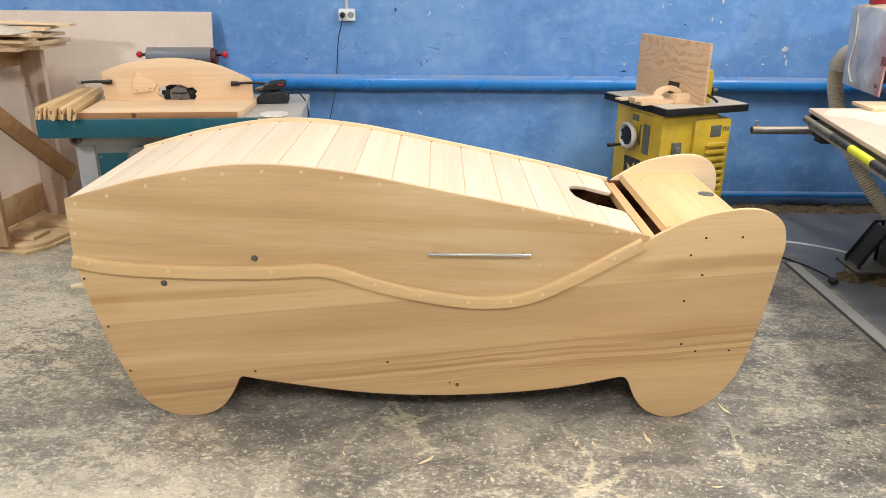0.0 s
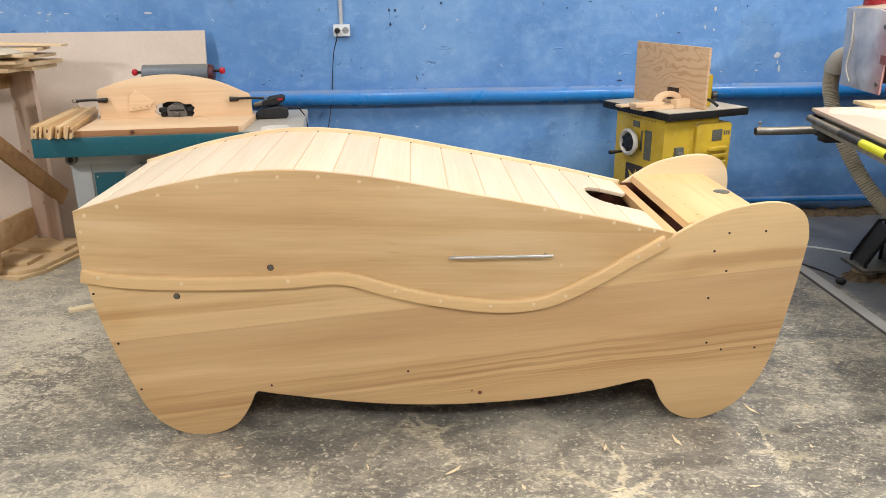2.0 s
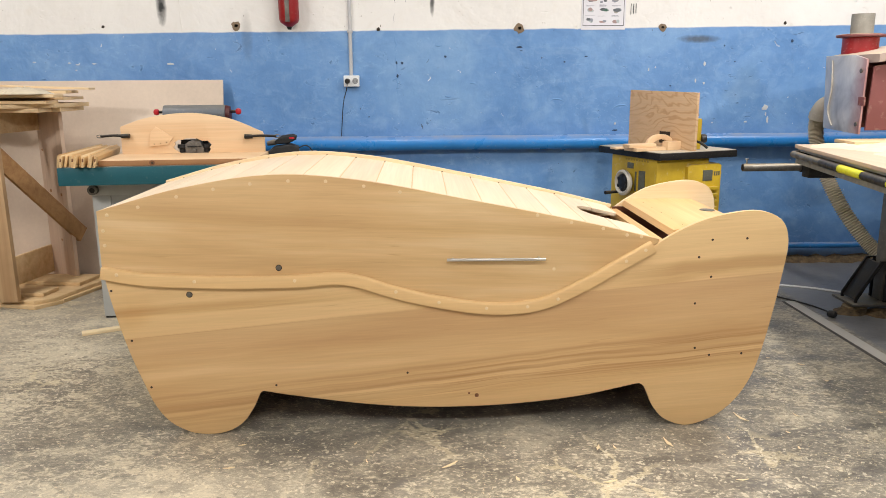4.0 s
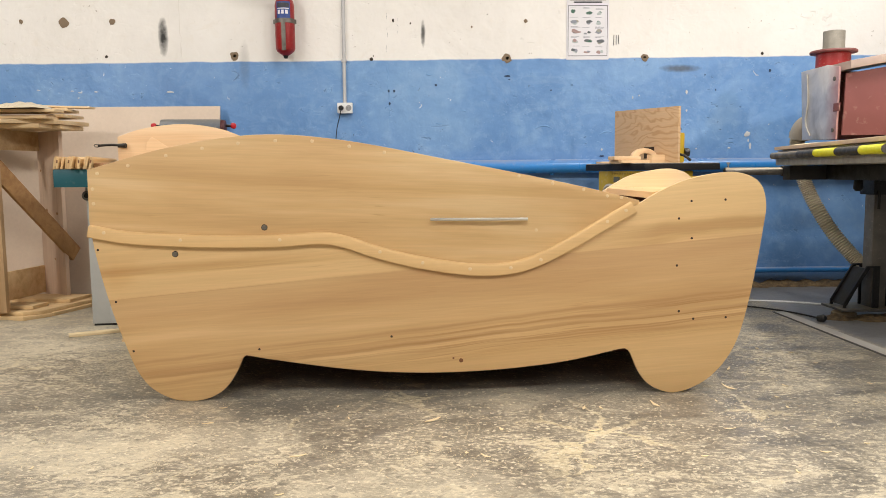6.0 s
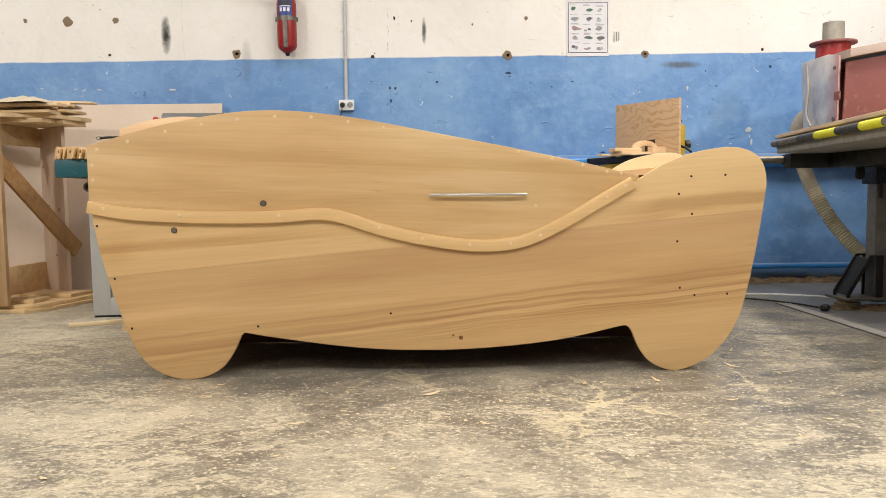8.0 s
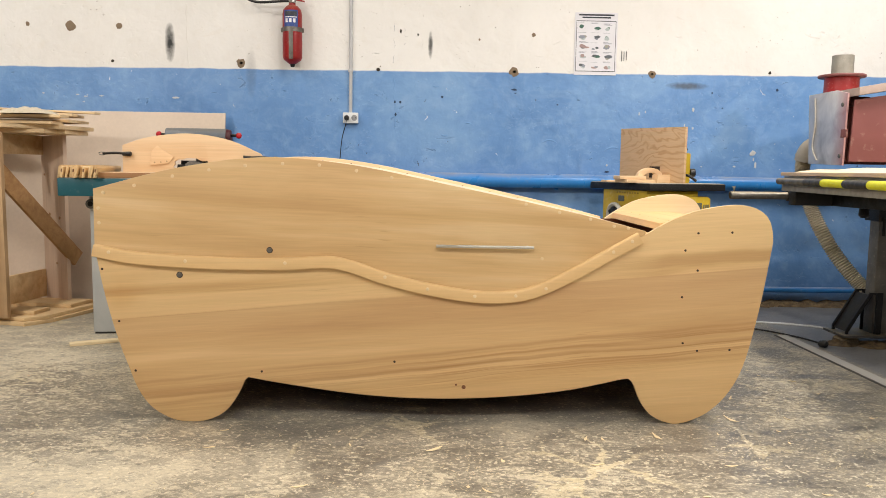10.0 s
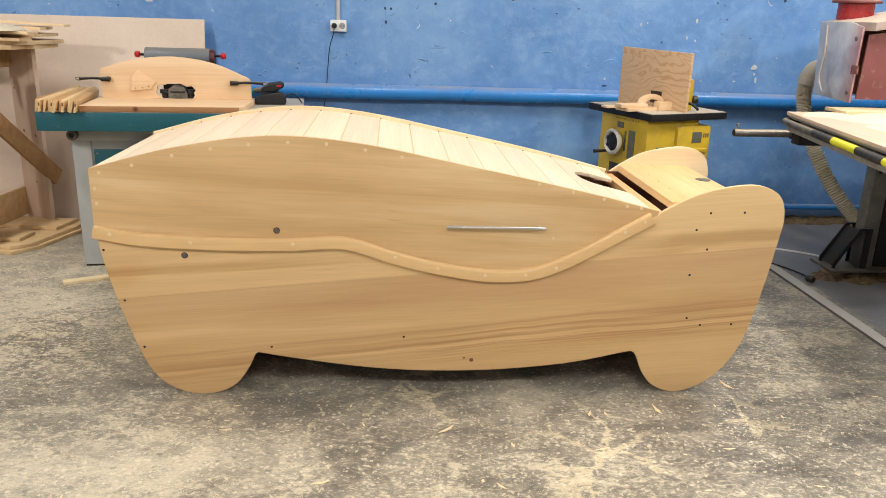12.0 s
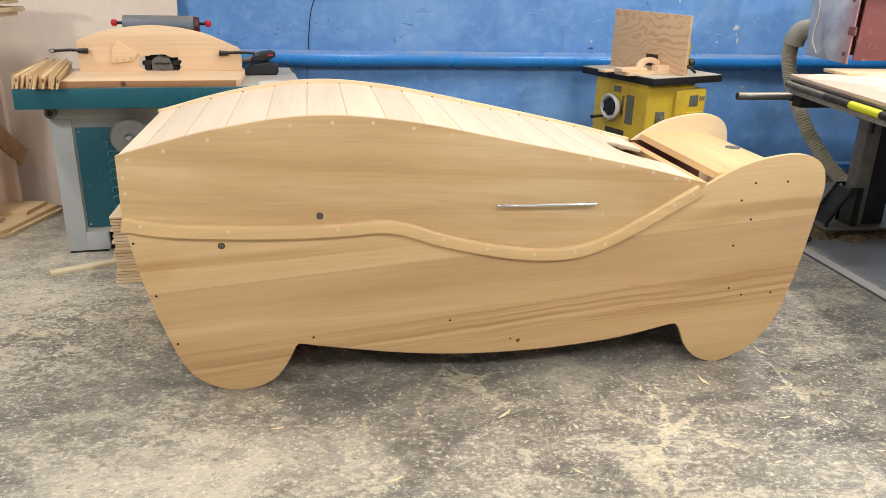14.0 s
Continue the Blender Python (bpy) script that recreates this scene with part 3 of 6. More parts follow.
def plywood():
    """Rotary-cut veneer with flowing cathedral figure."""
    k = Mat("plywood_face", 0.55)
    n = k.noise(2.4, 3, 0.5, 0.7, k.map((1, 1.0, 2.0), rot=(5, 0, 0)))
    v = k.math("MULTIPLY_ADD", n, 9.0)
    k.put(v.node.inputs[2], k.math("MULTIPLY", k.axis("Z"), 26.0))
    w = k.math("SINE", k.math("MULTIPLY", v, 6.283))
    c = k.ramp(w, (0.0, srgb(206, 173, 136)), (0.5, srgb(202, 167, 128)), (1.0, srgb(188, 150, 109)))
    f = k.noise(1, 3, 0.6, 0, k.map((20, 6, 140)))
    c = k.mix(k.ramp(k.noise(3, 3, 0.5, 0, k.map((1, 1, 2.5))), (0.4, 0.0), (0.65, 0.7)), c, srgb(205, 171, 134))
    return k.done(k.mix(0.15, c, k.ramp(f, (0.35, 0.4), (0.65, 1.0)), "MULTIPLY"), bump=f, strength=0.08)


def tinted_steel():
    """Bare dented sheet; dark patches and a pink hinge side paint in its reflections."""
    k = Mat("tinted_steel", 0.4, 0.55)
    n = k.noise(6, 4, 0.6, 0.6)
    big = k.noise(3.2, 3, 0.5, 0.8, k.map(loc=(0, 3, 1)))
    c = k.ramp(n, (0.3, srgb(176, 174, 175)), (0.7, srgb(220, 217, 216)))
    c = k.mix(k.math("MULTIPLY", k.ramp(big, (0.55, 0.0), (0.7, 1.0)), 0.55), c, srgb(120, 118, 118))
    edge = k.math("ADD", k.axis("Y"), k.math("MULTIPLY", k.math("SUBTRACT", n, 0.5), 0.10))
    c = k.mix(k.math("MULTIPLY", k.ramp(edge, (0.10, 1.0), (0.21, 0.0)), 0.6), c, srgb(168, 84, 88))
    return k.done(c, k.ramp(n, (0.3, 0.3), (0.7, 0.5)), bump=big, strength=0.5, distance=0.02)


hood_sheet = tinted_steel()
plywood_face = plywood()


# ---- building blocks ----
def thing(name, label, category, loc=(0, 0, 0), turn=0.0, group="", kind=""):
    ob = new(name)
    ob.empty_display_size = 0.1
    ob.location, ob.rotation_euler = loc, (0, 0, radians(turn))
    return tagged(ob, label, category, group, kind)


def finish(bm, name, material, smooth=40):
    bmesh.ops.recalc_face_normals(bm, faces=bm.faces)
    for f in bm.faces:
        f.smooth = True
    me = bpy.data.meshes.new(name)
    bm.to_mesh(me)
    bm.free()
    me.set_sharp_from_angle(angle=radians(smooth))
    me.materials.append(material)
    return me


def part(name, bm, material, parent=None, label="", loc=None):
    ob = new(name, finish(bm, name, material))
    ob.parent = parent
    if loc is not None:
        ob.location = loc
    return tagged(ob, label)


def solo(name, bm, material, label, category, group="", kind="", loc=None, turn=0.0):
    """A thing that is one mesh."""
    ob = new(name, finish(bm, name, material))
    if loc is not None:
        ob.location, ob.rotation_euler = loc, (0, 0, radians(turn))
    return tagged(ob, label, category, group, kind)


def repeat(name, ob, loc, turn=0.0):
    """The same mesh once more, under the same parent."""
    c = new(name, ob.data)
    c.parent = ob.parent
    c.location, c.rotation_euler = loc, (0, 0, radians(turn))
    return c


def bevelled(bm, faces_before, width, seg=2, angle=30):
    if width <= 0:
        return
    fresh = [f for f in bm.faces if f not in faces_before]
    edges = {e for f in fresh for e in f.edges if len(e.link_faces) == 2 and e.calc_face_angle(0) > radians(angle)}
    bmesh.ops.bevel(bm, geom=list(edges), offset=width, segments=seg, affect="EDGES", profile=0.6, clamp_overlap=True)


def box(x0, x1, y0, y1, z0, z1, bev=0.003, bm=None, m=None, seg=2):
    bm = bm or bmesh.new()
    before = set(bm.faces)
    mat = Matrix.LocRotScale(((x0 + x1) / 2, (y0 + y1) / 2, (z0 + z1) / 2), None, (x1 - x0, y1 - y0, z1 - z0))
    bmesh.ops.create_cube(bm, size=1.0, matrix=(m @ mat) if m else mat)
    bevelled(bm, before, bev, seg)
    return bm


def rod(p0, p1, r, r2=None, seg=20, bev=0.0, bm=None, caps=True):
    bm = bm or bmesh.new()
    before = set(bm.faces)
    a, b = Vector(p0), Vector(p1)
    m = Matrix.Translation((a + b) / 2) @ (b - a).to_track_quat("Z", "Y").to_matrix().to_4x4()
    bmesh.ops.create_cone(bm, cap_ends=caps, segments=seg, radius1=r, radius2=r if r2 is None else r2, depth=(b - a).length, matrix=m)
    bevelled(bm, before, bev, 2, 50)
    return bm


def prism(pts, d0, d1, bev=0.002, plane="xz", bm=None, seg=2):
    """An outline in one plane, given thickness across it."""
    bm = bm or bmesh.new()
    before = set(bm.faces)
    put = {"xz": lambda a, b, d: (a, d, b), "xy": lambda a, b, d: (a, b, d), "yz": lambda a, b, d: (d, a, b)}[plane]
    lo = [bm.verts.new(put(a, b, d0)) for a, b in pts]
    hi = [bm.verts.new(put(a, b, d1)) for a, b in pts]
    n = len(pts)
    caps = [bm.faces.new(lo), bm.faces.new(list(reversed(hi)))]
    for i in range(n):
        bm.faces.new((lo[i], lo[(i + 1) % n], hi[(i + 1) % n], hi[i]))
    bmesh.ops.recalc_face_normals(bm, faces=[f for f in bm.faces if f not in before])
    if bev > 0:
        rim = [e for c in caps for e in c.edges]
        bmesh.ops.bevel(bm, geom=rim, offset=bev, segments=seg, affect="EDGES", profile=0.6, clamp_overlap=True)
    return bm


def tube(pts, r, seg=10, bm=None, caps=True):
    """A round section swept along a line; r is a number or a function of the share of the way."""
    bm = bm or bmesh.new()
    P = [Vector(p) for p in pts]
    rings = []
    up = Vector((0.03, 0.05, 1)).normalized()
    for i, p in enumerate(P):
        d = (P[min(i + 1, len(P) - 1)] - P[max(i - 1, 0)]).normalized()
        if abs(d.dot(up)) > 0.97:
            up = Vector((0.9, 0.43, 0.05)).normalized()
        side = d.cross(up).normalized()
        up = side.cross(d).normalized()
        rr = r(i / (len(P) - 1)) if callable(r) else r
        rings.append([bm.verts.new(p + rr * (math.cos(a) * side + math.sin(a) * up)) for a in (2 * math.pi * k / seg for k in range(seg))])
    for a, b in zip(rings, rings[1:]):
        for k in range(seg):
            bm.faces.new((a[k], a[(k + 1) % seg], b[(k + 1) % seg], b[k]))
    if caps:
        bm.faces.new(rings[0])
        bm.faces.new(list(reversed(rings[-1])))
    return bm


def lathe(profile, base=(0, 0, 0), seg=28, bm=None):
    """A profile of (radius, height) turned about the upright through base."""
    bm = bm or bmesh.new()
    rings = []
    for r, z in profile:
        rings.append([bm.verts.new((base[0] + r * math.cos(a), base[1] + r * math.sin(a), base[2] + z)) for a in (2 * math.pi * k / seg for k in range(seg))])
    for a, b in zip(rings, rings[1:]):
        for k in range(seg):
            bm.faces.new((a[k], a[(k + 1) % seg], b[(k + 1) % seg], b[k]))
    bm.faces.new(list(reversed(rings[0])))
    bm.faces.new(rings[-1])
    return bm


def smooth_line(pts, n=8):
    """A soft curve through the given knots."""
    P = [Vector(p) for p in pts]
    P = [2 * P[0] - P[1]] + P + [2 * P[-1] - P[-2]]
    out = []
    for i in range(1, len(P) - 2):
        a, b, c, d = P[i - 1:i + 3]
        for k in range(n):
            t = k / n
            out.append(0.5 * (2 * b + (c - a) * t + (2 * a - 5 * b + 4 * c - d) * t * t + (3 * b - a - 3 * c + d) * t ** 3))
    return out + [P[-2]]


# ---- the room ----
X0, X1, Y0, Y1 = -4.6, 5.4, -8.5, 2.658
solo("floor", box(X0 - 0.2, X1 + 0.2, Y0 - 0.2, Y1 + 0.25, -0.12, 0.0, 0), floor_mat, "worn grey concrete floor with trodden-in sawdust", "floor", kind="structure")
solo("wall_north", box(X0 - 0.2, X1 + 0.2, Y1, Y1 + 0.25, 0.0, CEILING, 0), wall_mat, "uneven plaster wall, blue paint below and dirty white above", "wall", kind="structure")
solo("wall_south", box(X0 - 0.2, X1 + 0.2, Y0 - 0.2, Y0, 0.0, CEILING, 0), low_bounce_wall, "plain dark grey workshop wall, unseen", "wall", kind="structure")
solo("wall_west", box(X0 - 0.2, X0, Y0, Y1, 0.0, CEILING, 0), low_bounce_wall, "plain dark grey workshop wall, unseen", "wall", kind="structure")
solo("wall_east", box(X1, X1 + 0.2, Y0, Y1, 0.0, CEILING, 0), low_bounce_wall, "plain dark grey workshop wall, unseen", "wall", kind="structure")
solo("ceiling", box(X0 - 0.2, X1 + 0.2, Y0 - 0.2, Y1 + 0.25, CEILING, CEILING + 0.2, 0), low_bounce_wall, "plain dark grey ceiling, unseen", "ceiling", kind="structure")
for lx, ly, watts in LAMPS + BARE:
    fix = thing("ceiling_lamp", "white tube lamp housing under the ceiling", "lamp", (lx, ly, CEILING), group="ceiling lamps")
    part("housing", box(-0.09, 0.09, -0.63, 0.63, -0.085, 0.0, 0.01), white_plastic, fix)

# edge of the painted strip of floor: a pale flush bar with a dark joint before it
solo("floor_bar", box(2.225, 2.288, -3.0, 1.62, -0.01, 0.0025, 0.001), simple_wall("floor_bar_mat", srgb(206, 202, 194)), "pale worn bar set flush in the concrete floor", "floor trim", kind="structure")
solo("floor_joint", box(2.203, 2.222, -3.0, 1.62, -0.01, 0.0015, 0.0), simple_wall("floor_joint_mat", srgb(92, 88, 84)), "dark dirty joint along a bar in the floor", "floor trim", kind="structure")
k = Mat("grit", 0.95)
grit = k.done(k.ramp(k.noise(30, 4, 0.7), (0.3, srgb(62, 54, 44)), (0.7, srgb(142, 118, 84))), bump=k.noise(60, 3), strength=0.5)
rnd = random.Random(4)
bm = bmesh.new()
cols = 140
rows = []
for i in range(cols + 1):
    x = -4.4 + 9.6 * i / cols
    h, w = 0.02 + 0.03 * rnd.random(), 0.07 + 0.06 * rnd.random()
    rows.append([bm.verts.new((x, Y1 - 0.002, h)), bm.verts.new((x, Y1 - w * 0.45, h * 0.75)), bm.verts.new((x, Y1 - w, 0.001))])
for a, b in zip(rows, rows[1:]):
    for q in (0, 1):
        bm.faces.new((a[q], a[q + 1], b[q + 1], b[q]))
solo("wall_foot_dirt", bm, grit, "heap of dirt and sawdust along the foot of the wall", "dirt", kind="stuff")

# ---- heating pipes and wiring on the wall ----
pipe = thing("heating_pipe", "thick blue-painted heating pipe along the wall, dusty on top", "pipe", (0, Y1 - 0.075, 0.882))
part("pipe_run", tube([(-4.55 + 0.25 * i, 0.004 * math.sin(i), 0.0015 * math.sin(1.7 * i)) for i in range(40)], 0.049, 22), blue_pipe, pipe)
for px in (-2.6, -0.2, 1.05, 3.4):
    part("bracket", box(px - 0.012, px + 0.012, 0.0, 0.078, -0.06, -0.045, 0.003), blue_pipe, pipe)
low = thing("return_pipe", "thin blue-painted pipe low on the wall", "pipe", (0, Y1 - 0.05, 0.122))
part("pipe_run", tube([(-4.55 + 0.5 * i, 0.003 * math.sin(i), 0) for i in range(20)], 0.021, 14), blue_pipe, low)
for px in (-1.4, 1.2, 3.3):
    part("bracket", box(px - 0.01, px + 0.01, 0.0, 0.052, -0.03, -0.018, 0.002), blue_pipe, low)

SX, SZ = -0.405, 1.301
sock = thing("wall_socket", "white double wall socket with a black plug in it", "socket", (SX, Y1, SZ))
part("box", box(-0.053, 0.053, -0.042, 0.0, -0.037, 0.037, 0.006), white_plastic, sock)
for dx in (-0.026, 0.026):
    face = part("outlet", rod((dx, -0.043, 0), (dx, -0.036, 0), 0.0205, seg=24, bev=0.001), white_plastic if dx < 0 else grey_plastic, sock)
    for e in (-0.0095, 0.0095):
        part("pin_hole", rod((dx + e, -0.0445, 0), (dx + e, -0.042, 0), 0.003, seg=8), screw_hole, face)
part("plug", rod((-0.026, -0.075, -0.002), (-0.026, -0.043, 0), 0.016, 0.019, seg=18, bev=0.003), black_plastic, sock, "black plug")
part("cord", tube(smooth_line([(-0.026, -0.07, -0.005), (-0.03, -0.08, -0.05), (-0.062, -0.03, -0.16), (-0.085, -0.02, -0.40), (-0.10, -0.14, -0.56), (-0.14, -0.20, -0.75), (-0.20, -0.45, -1.20), (-0.3, -0.6, -1.285)], 8), 0.0030, 8), black_plastic, sock, "thin black cord")
conduit = thing("cable_conduit", "grey plastic conduit that drops down the wall to the socket", "conduit", (SX - 0.002, Y1 - 0.012, SZ + 0.037))
part("pipe_run", rod((0, 0, 0), (0.006, 0, CEILING - SZ - 0.04), 0.0125, seg=16), conduit_grey, conduit)
for q in (0.28, 0.78):
    part("clip", box(-0.017, 0.017, -0.014, 0.012, q, q + 0.02, 0.002), conduit_grey, conduit)


# knocked-out plugs and dents in the plaster
def ragged(seed, r, n=14):
    g = random.Random(seed)
    return [(r * (0.72 + 0.5 * g.random()) * math.cos(2 * math.pi * i / n), r * (0.72 + 0.5 * g.random()) * math.sin(2 * math.pi * i / n)) for i in range(n)]


bare = simple_wall("bare_plaster", srgb(132, 114, 94))
dent_blue = simple_wall("dent_blue", srgb(52, 72, 100))
white_ridge = simple_wall("white_ridge", srgb(226, 224, 219))
wall_blue = simple_wall("wall_blue", srgb(112, 156, 204))
pale = simple_wall("pale_plaster", srgb(196, 200, 202))
dark_hole = plain("dark_hole", srgb(60, 52, 44), 0.9, 0, 0.3, 60)
north = bpy.data.objects["wall_north"]
for i, (hx, hz, hr, dark) in enumerate(((-1.169, 1.668, 0.022, 1), (0.738, 1.643, 0.024, 1), (1.714, 1.645, 0.020, 1), (-0.215, 1.640, 0.013, 1), (2.56, 1.67, 0.011, 1), (-2.00, 1.90, 0.022, 0), (-2.33, 1.895, 0.034, 0), (-2.05, 1.665, 0.011, 1), (-2.62, 1.905, 0.016, 0), (0.87, 1.90, 0.014, 0),
                                           (0.235, 1.46, 0.008, 1), (2.47, 1.10, 0.021, 0), (2.62, 1.55, 0.010, 1), (-0.06, 1.42, 0.009, 1))):
    ob = part("plaster_knock", prism(ragged(i, hr), -0.004, 0.002, 0.0015), (dark_hole if hz > 1.63 else dent_blue) if dark else (bare if hz > 1.64 else pale), north)
    ob.location = (hx, Y1, hz)
    if dark and hr > 0.015:
        ring = part("plaster_rim", prism(ragged(i + 50, hr * 1.35), -0.004, 0.002, 0.0015), bare, north)
        ring.location = (hx, Y1, hz)
        ob.scale = (0.55, 1, 0.5)
        ob.location.x += 0.003

# flaked paint: pale and dark chips, and the shallow crescents left by knocks
CHIPS = [(2.492, 1.017, 0.014, 2.6, 0), (2.478, 1.055, 0.009, 2.0, 0), (2.339, 1.004, 0.014, 0.6, 0), (2.102, 1.0, 0.011, 0.7, 0), (1.42, 0.953, 0.020, 0.5, 1), (1.418, 0.999, 0.011, 1.3, 0), (1.636, 1.366, 0.007, 2.4, 0), (1.681, 1.378, 0.006, 2.0, 0), (1.966, 1.287, 0.008, 2.6, 0), (2.023, 1.401, 0.013, 1.8, 0), (2.025, 1.272, 0.011, 1.2, 0), (2.232, 1.416, 0.009, 0.9, 1), (2.153, 1.521, 0.010, 0.9, 1), (1.052, 1.42, 0.011, 0.6, 1), (1.793, 1.255, 0.010, 0.7, 1),
         (-2.241, 1.42, 0.017, 0.4, 0), (-2.298, 1.431, 0.012, 0.5, 0), (-2.133, 1.425, 0.018, 0.35, 0), (-2.257, 1.383, 0.010, 0.6, 0), (-2.53, 1.438, 0.013, 0.5, 0), (-1.624, 1.422, 0.026, 0.45, 0), (-0.201, 1.663, 0.008, 1.0, 1), (-0.093, 1.333, 0.012, 1.6, 1), (-0.098, 1.42, 0.010, 1.5, 1), (0.742, 1.52, 0.024, 0.45, 1), (0.752, 1.495, 0.010, 0.5, 1), (-0.06, 1.905, 0.010, 2.2, 1), (0.06, 1.885, 0.008, 1.4, 1), (0.49, 1.86, 0.013, 1.0, 2), (0.60, 1.945, 0.006, 0.8, 1), (1.20, 1.455, 0.010, 0.5, 1)]
for i, (hx, hz, hr, tall, tone) in enumerate(CHIPS):
    ob = part("paint_chip", prism(ragged(i + 200, hr * 0.68, 11), -0.0025, 0.002, 0.001), (pale, dark_hole if hz > 1.64 else dent_blue, bare)[tone], north)
    ob.location, ob.scale = (hx, Y1, hz), (1.0 if tall > 1 else 1.0 / max(tall, 0.5) * 0.7, 1, tall)
for i, (hx, hz, hr, a0, a1) in enumerate(((1.46, 1.09, 0.062, 35, 175), (1.003, 1.135, 0.060, 20, 160), (0.19, 1.545, 0.026, 190, 330), (0.42, 1.26, 0.035, 30, 130), (-0.09, 1.30, 0.030, 90, 200), (0.255, 1.205, 0.026, 200, 330))):
    arc = [(hr * (1 + 0.12 * math.sin(5 * a)) * math.cos(a), 0.0, 0.6 * hr * math.sin(a)) for a in (radians(a0 + (a1 - a0) * j / 12) for j in range(13))]
    part("plaster_ridge", tube(arc, lambda t: 0.0012 + 0.0042 * math.sin(math.pi * t), 7), wall_blue, north).location = (hx, Y1 + 0.001, hz)

rnd = random.Random(19)
for cx, z0, z1, r, m in ((-1.535, 1.63, 2.06, 0.0030, white_ridge), (-0.105, 1.66, 1.97, 0.0009, dent_blue), (-0.10, 1.20, 1.60, 0.0026, wall_blue), (-0.03, 1.80, 1.93, 0.0008, dent_blue)):
    n = 14
    line = [(rnd.uniform(-0.008, 0.008), 0.0, (z1 - z0) * i / n) for i in range(n + 1)]
    part("plaster_crack", tube(smooth_line(line, 3), lambda t: r * (0.35 + abs(math.sin(9 * t))), 6), m, north).location = (cx, Y1 + 0.0008, z0)

# ---- fire extinguisher ----
fe = thing("fire_extinguisher", "red fire extinguisher strapped to a wall bracket", "extinguisher", (-0.798, Y1 - 0.085, 1.652))
part("cylinder", lathe([(0.012, 0.0), (0.022, 0.004), (0.058, 0.03), (0.066, 0.05), (0.066, 0.335), (0.060, 0.365), (0.040, 0.388), (0.024, 0.396), (0.022, 0.41)]), red_paint, fe, "red steel cylinder")
part("valve", box(-0.022, 0.022, -0.018, 0.018, 0.408, 0.445, 0.006), dull_steel, fe)
part("lever", prism([(-0.02, 0.445), (0.02, 0.450), (0.085, 0.49), (0.075, 0.497), (0.0, 0.462), (-0.02, 0.462)], -0.010, 0.010, 0.002), red_paint, fe, "red squeeze lever")
part("handle", prism([(0.015, 0.43), (0.085, 0.418), (0.085, 0.426), (0.02, 0.441)], -0.010, 0.010, 0.002), red_paint, fe)
part("gauge", rod((0.018, -0.03, 0.42), (0.018, -0.014, 0.42), 0.012, seg=14, bev=0.002), steel, fe)
part("hose", tube(smooth_line([(-0.02, 0, 0.425), (-0.10, -0.01, 0.418), (-0.22, 0.0, 0.412), (-0.30, 0.01, 0.432), (-0.345, 0.02, 0.47)], 8), 0.0085, 10), black_plastic, fe, "black rubber hose")
part("strap", lathe([(0.0665, 0.215), (0.0685, 0.215), (0.0685, 0.245), (0.0665, 0.245)]), dull_steel, fe, "grey metal strap")
part("bracket", box(-0.012, 0.012, 0.066, 0.083, 0.03, 0.36, 0.002), dull_steel, fe)
part("foot_boss", rod((0, 0, -0.016), (0, 0, 0.004), 0.012, 0.018, 14, 0.002), black_iron, fe, "dark boss under the cylinder")
for e in (-1, 1):
    part("strap_ear", box(0.066 * e - 0.012, 0.066 * e + 0.012, -0.010, 0.010, 0.216, 0.244, 0.003), dull_steel, fe)
part("front_strip", prism([(-0.014, 0.03), (0.014, 0.03), (0.014, 0.215), (-0.014, 0.215)], -0.0705, -0.066, 0.001), dull_steel, fe)


def curved_label(z0, z1, a0, a1, r, n=10):
    bm = bmesh.new()
    pts = [(r * math.sin(a0 + (a1 - a0) * i / n), -r * math.cos(a0 + (a1 - a0) * i / n)) for i in range(n + 1)]
    lo = [bm.verts.new((x, y, z0)) for x, y in pts]
    hi = [bm.verts.new((x, y, z1)) for x, y in pts]
    for i in range(n):
        bm.faces.new((lo[i], lo[i + 1], hi[i + 1], hi[i]))
    return bm


lab = part("label_plate", curved_label(0.245, 0.355, -0.75, 0.75, 0.0667), label_blue, fe, "blue and black printed label")
part("print_bar", curved_label(0.315, 0.345, -0.62, 0.62, 0.0672), ink, lab)
part("print_bar", curved_label(0.305, 0.311, -0.62, 0.62, 0.0672), paper, lab)
for a in (-0.45, -0.05, 0.35):
    part("print_block", curved_label(0.272, 0.298, a - 0.13, a + 0.13, 0.0672), paper, lab)

# ---- safety poster ----
po = thing("wall_poster", "white printed poster with rows of small pictures, unreadable text", "poster", (1.308, Y1 - 0.0035, 1.845))
PW, PH = 0.150, 0.214
part("sheet", box(-PW, PW, -0.0008, 0.0008, -PH, PH, 0), paper, po)
for name, x0, x1, z0, z1 in (("text_bar", -0.125, 0.125, 0.193, 0.204), ("text_bar", -0.10, 0.10, 0.176, 0.186), ("rule", -0.14, 0.14, 0.155, 0.159), ("rule", -0.14, 0.14, -0.190, -0.186), ("rule", -0.14, -0.137, -0.186, 0.155), ("rule", 0.137, 0.14, -0.186, 0.155)):
    part(name, box(x0, x1, -0.0022, -0.001, z0, z1, 0), ink, po)
rnd = random.Random(8)
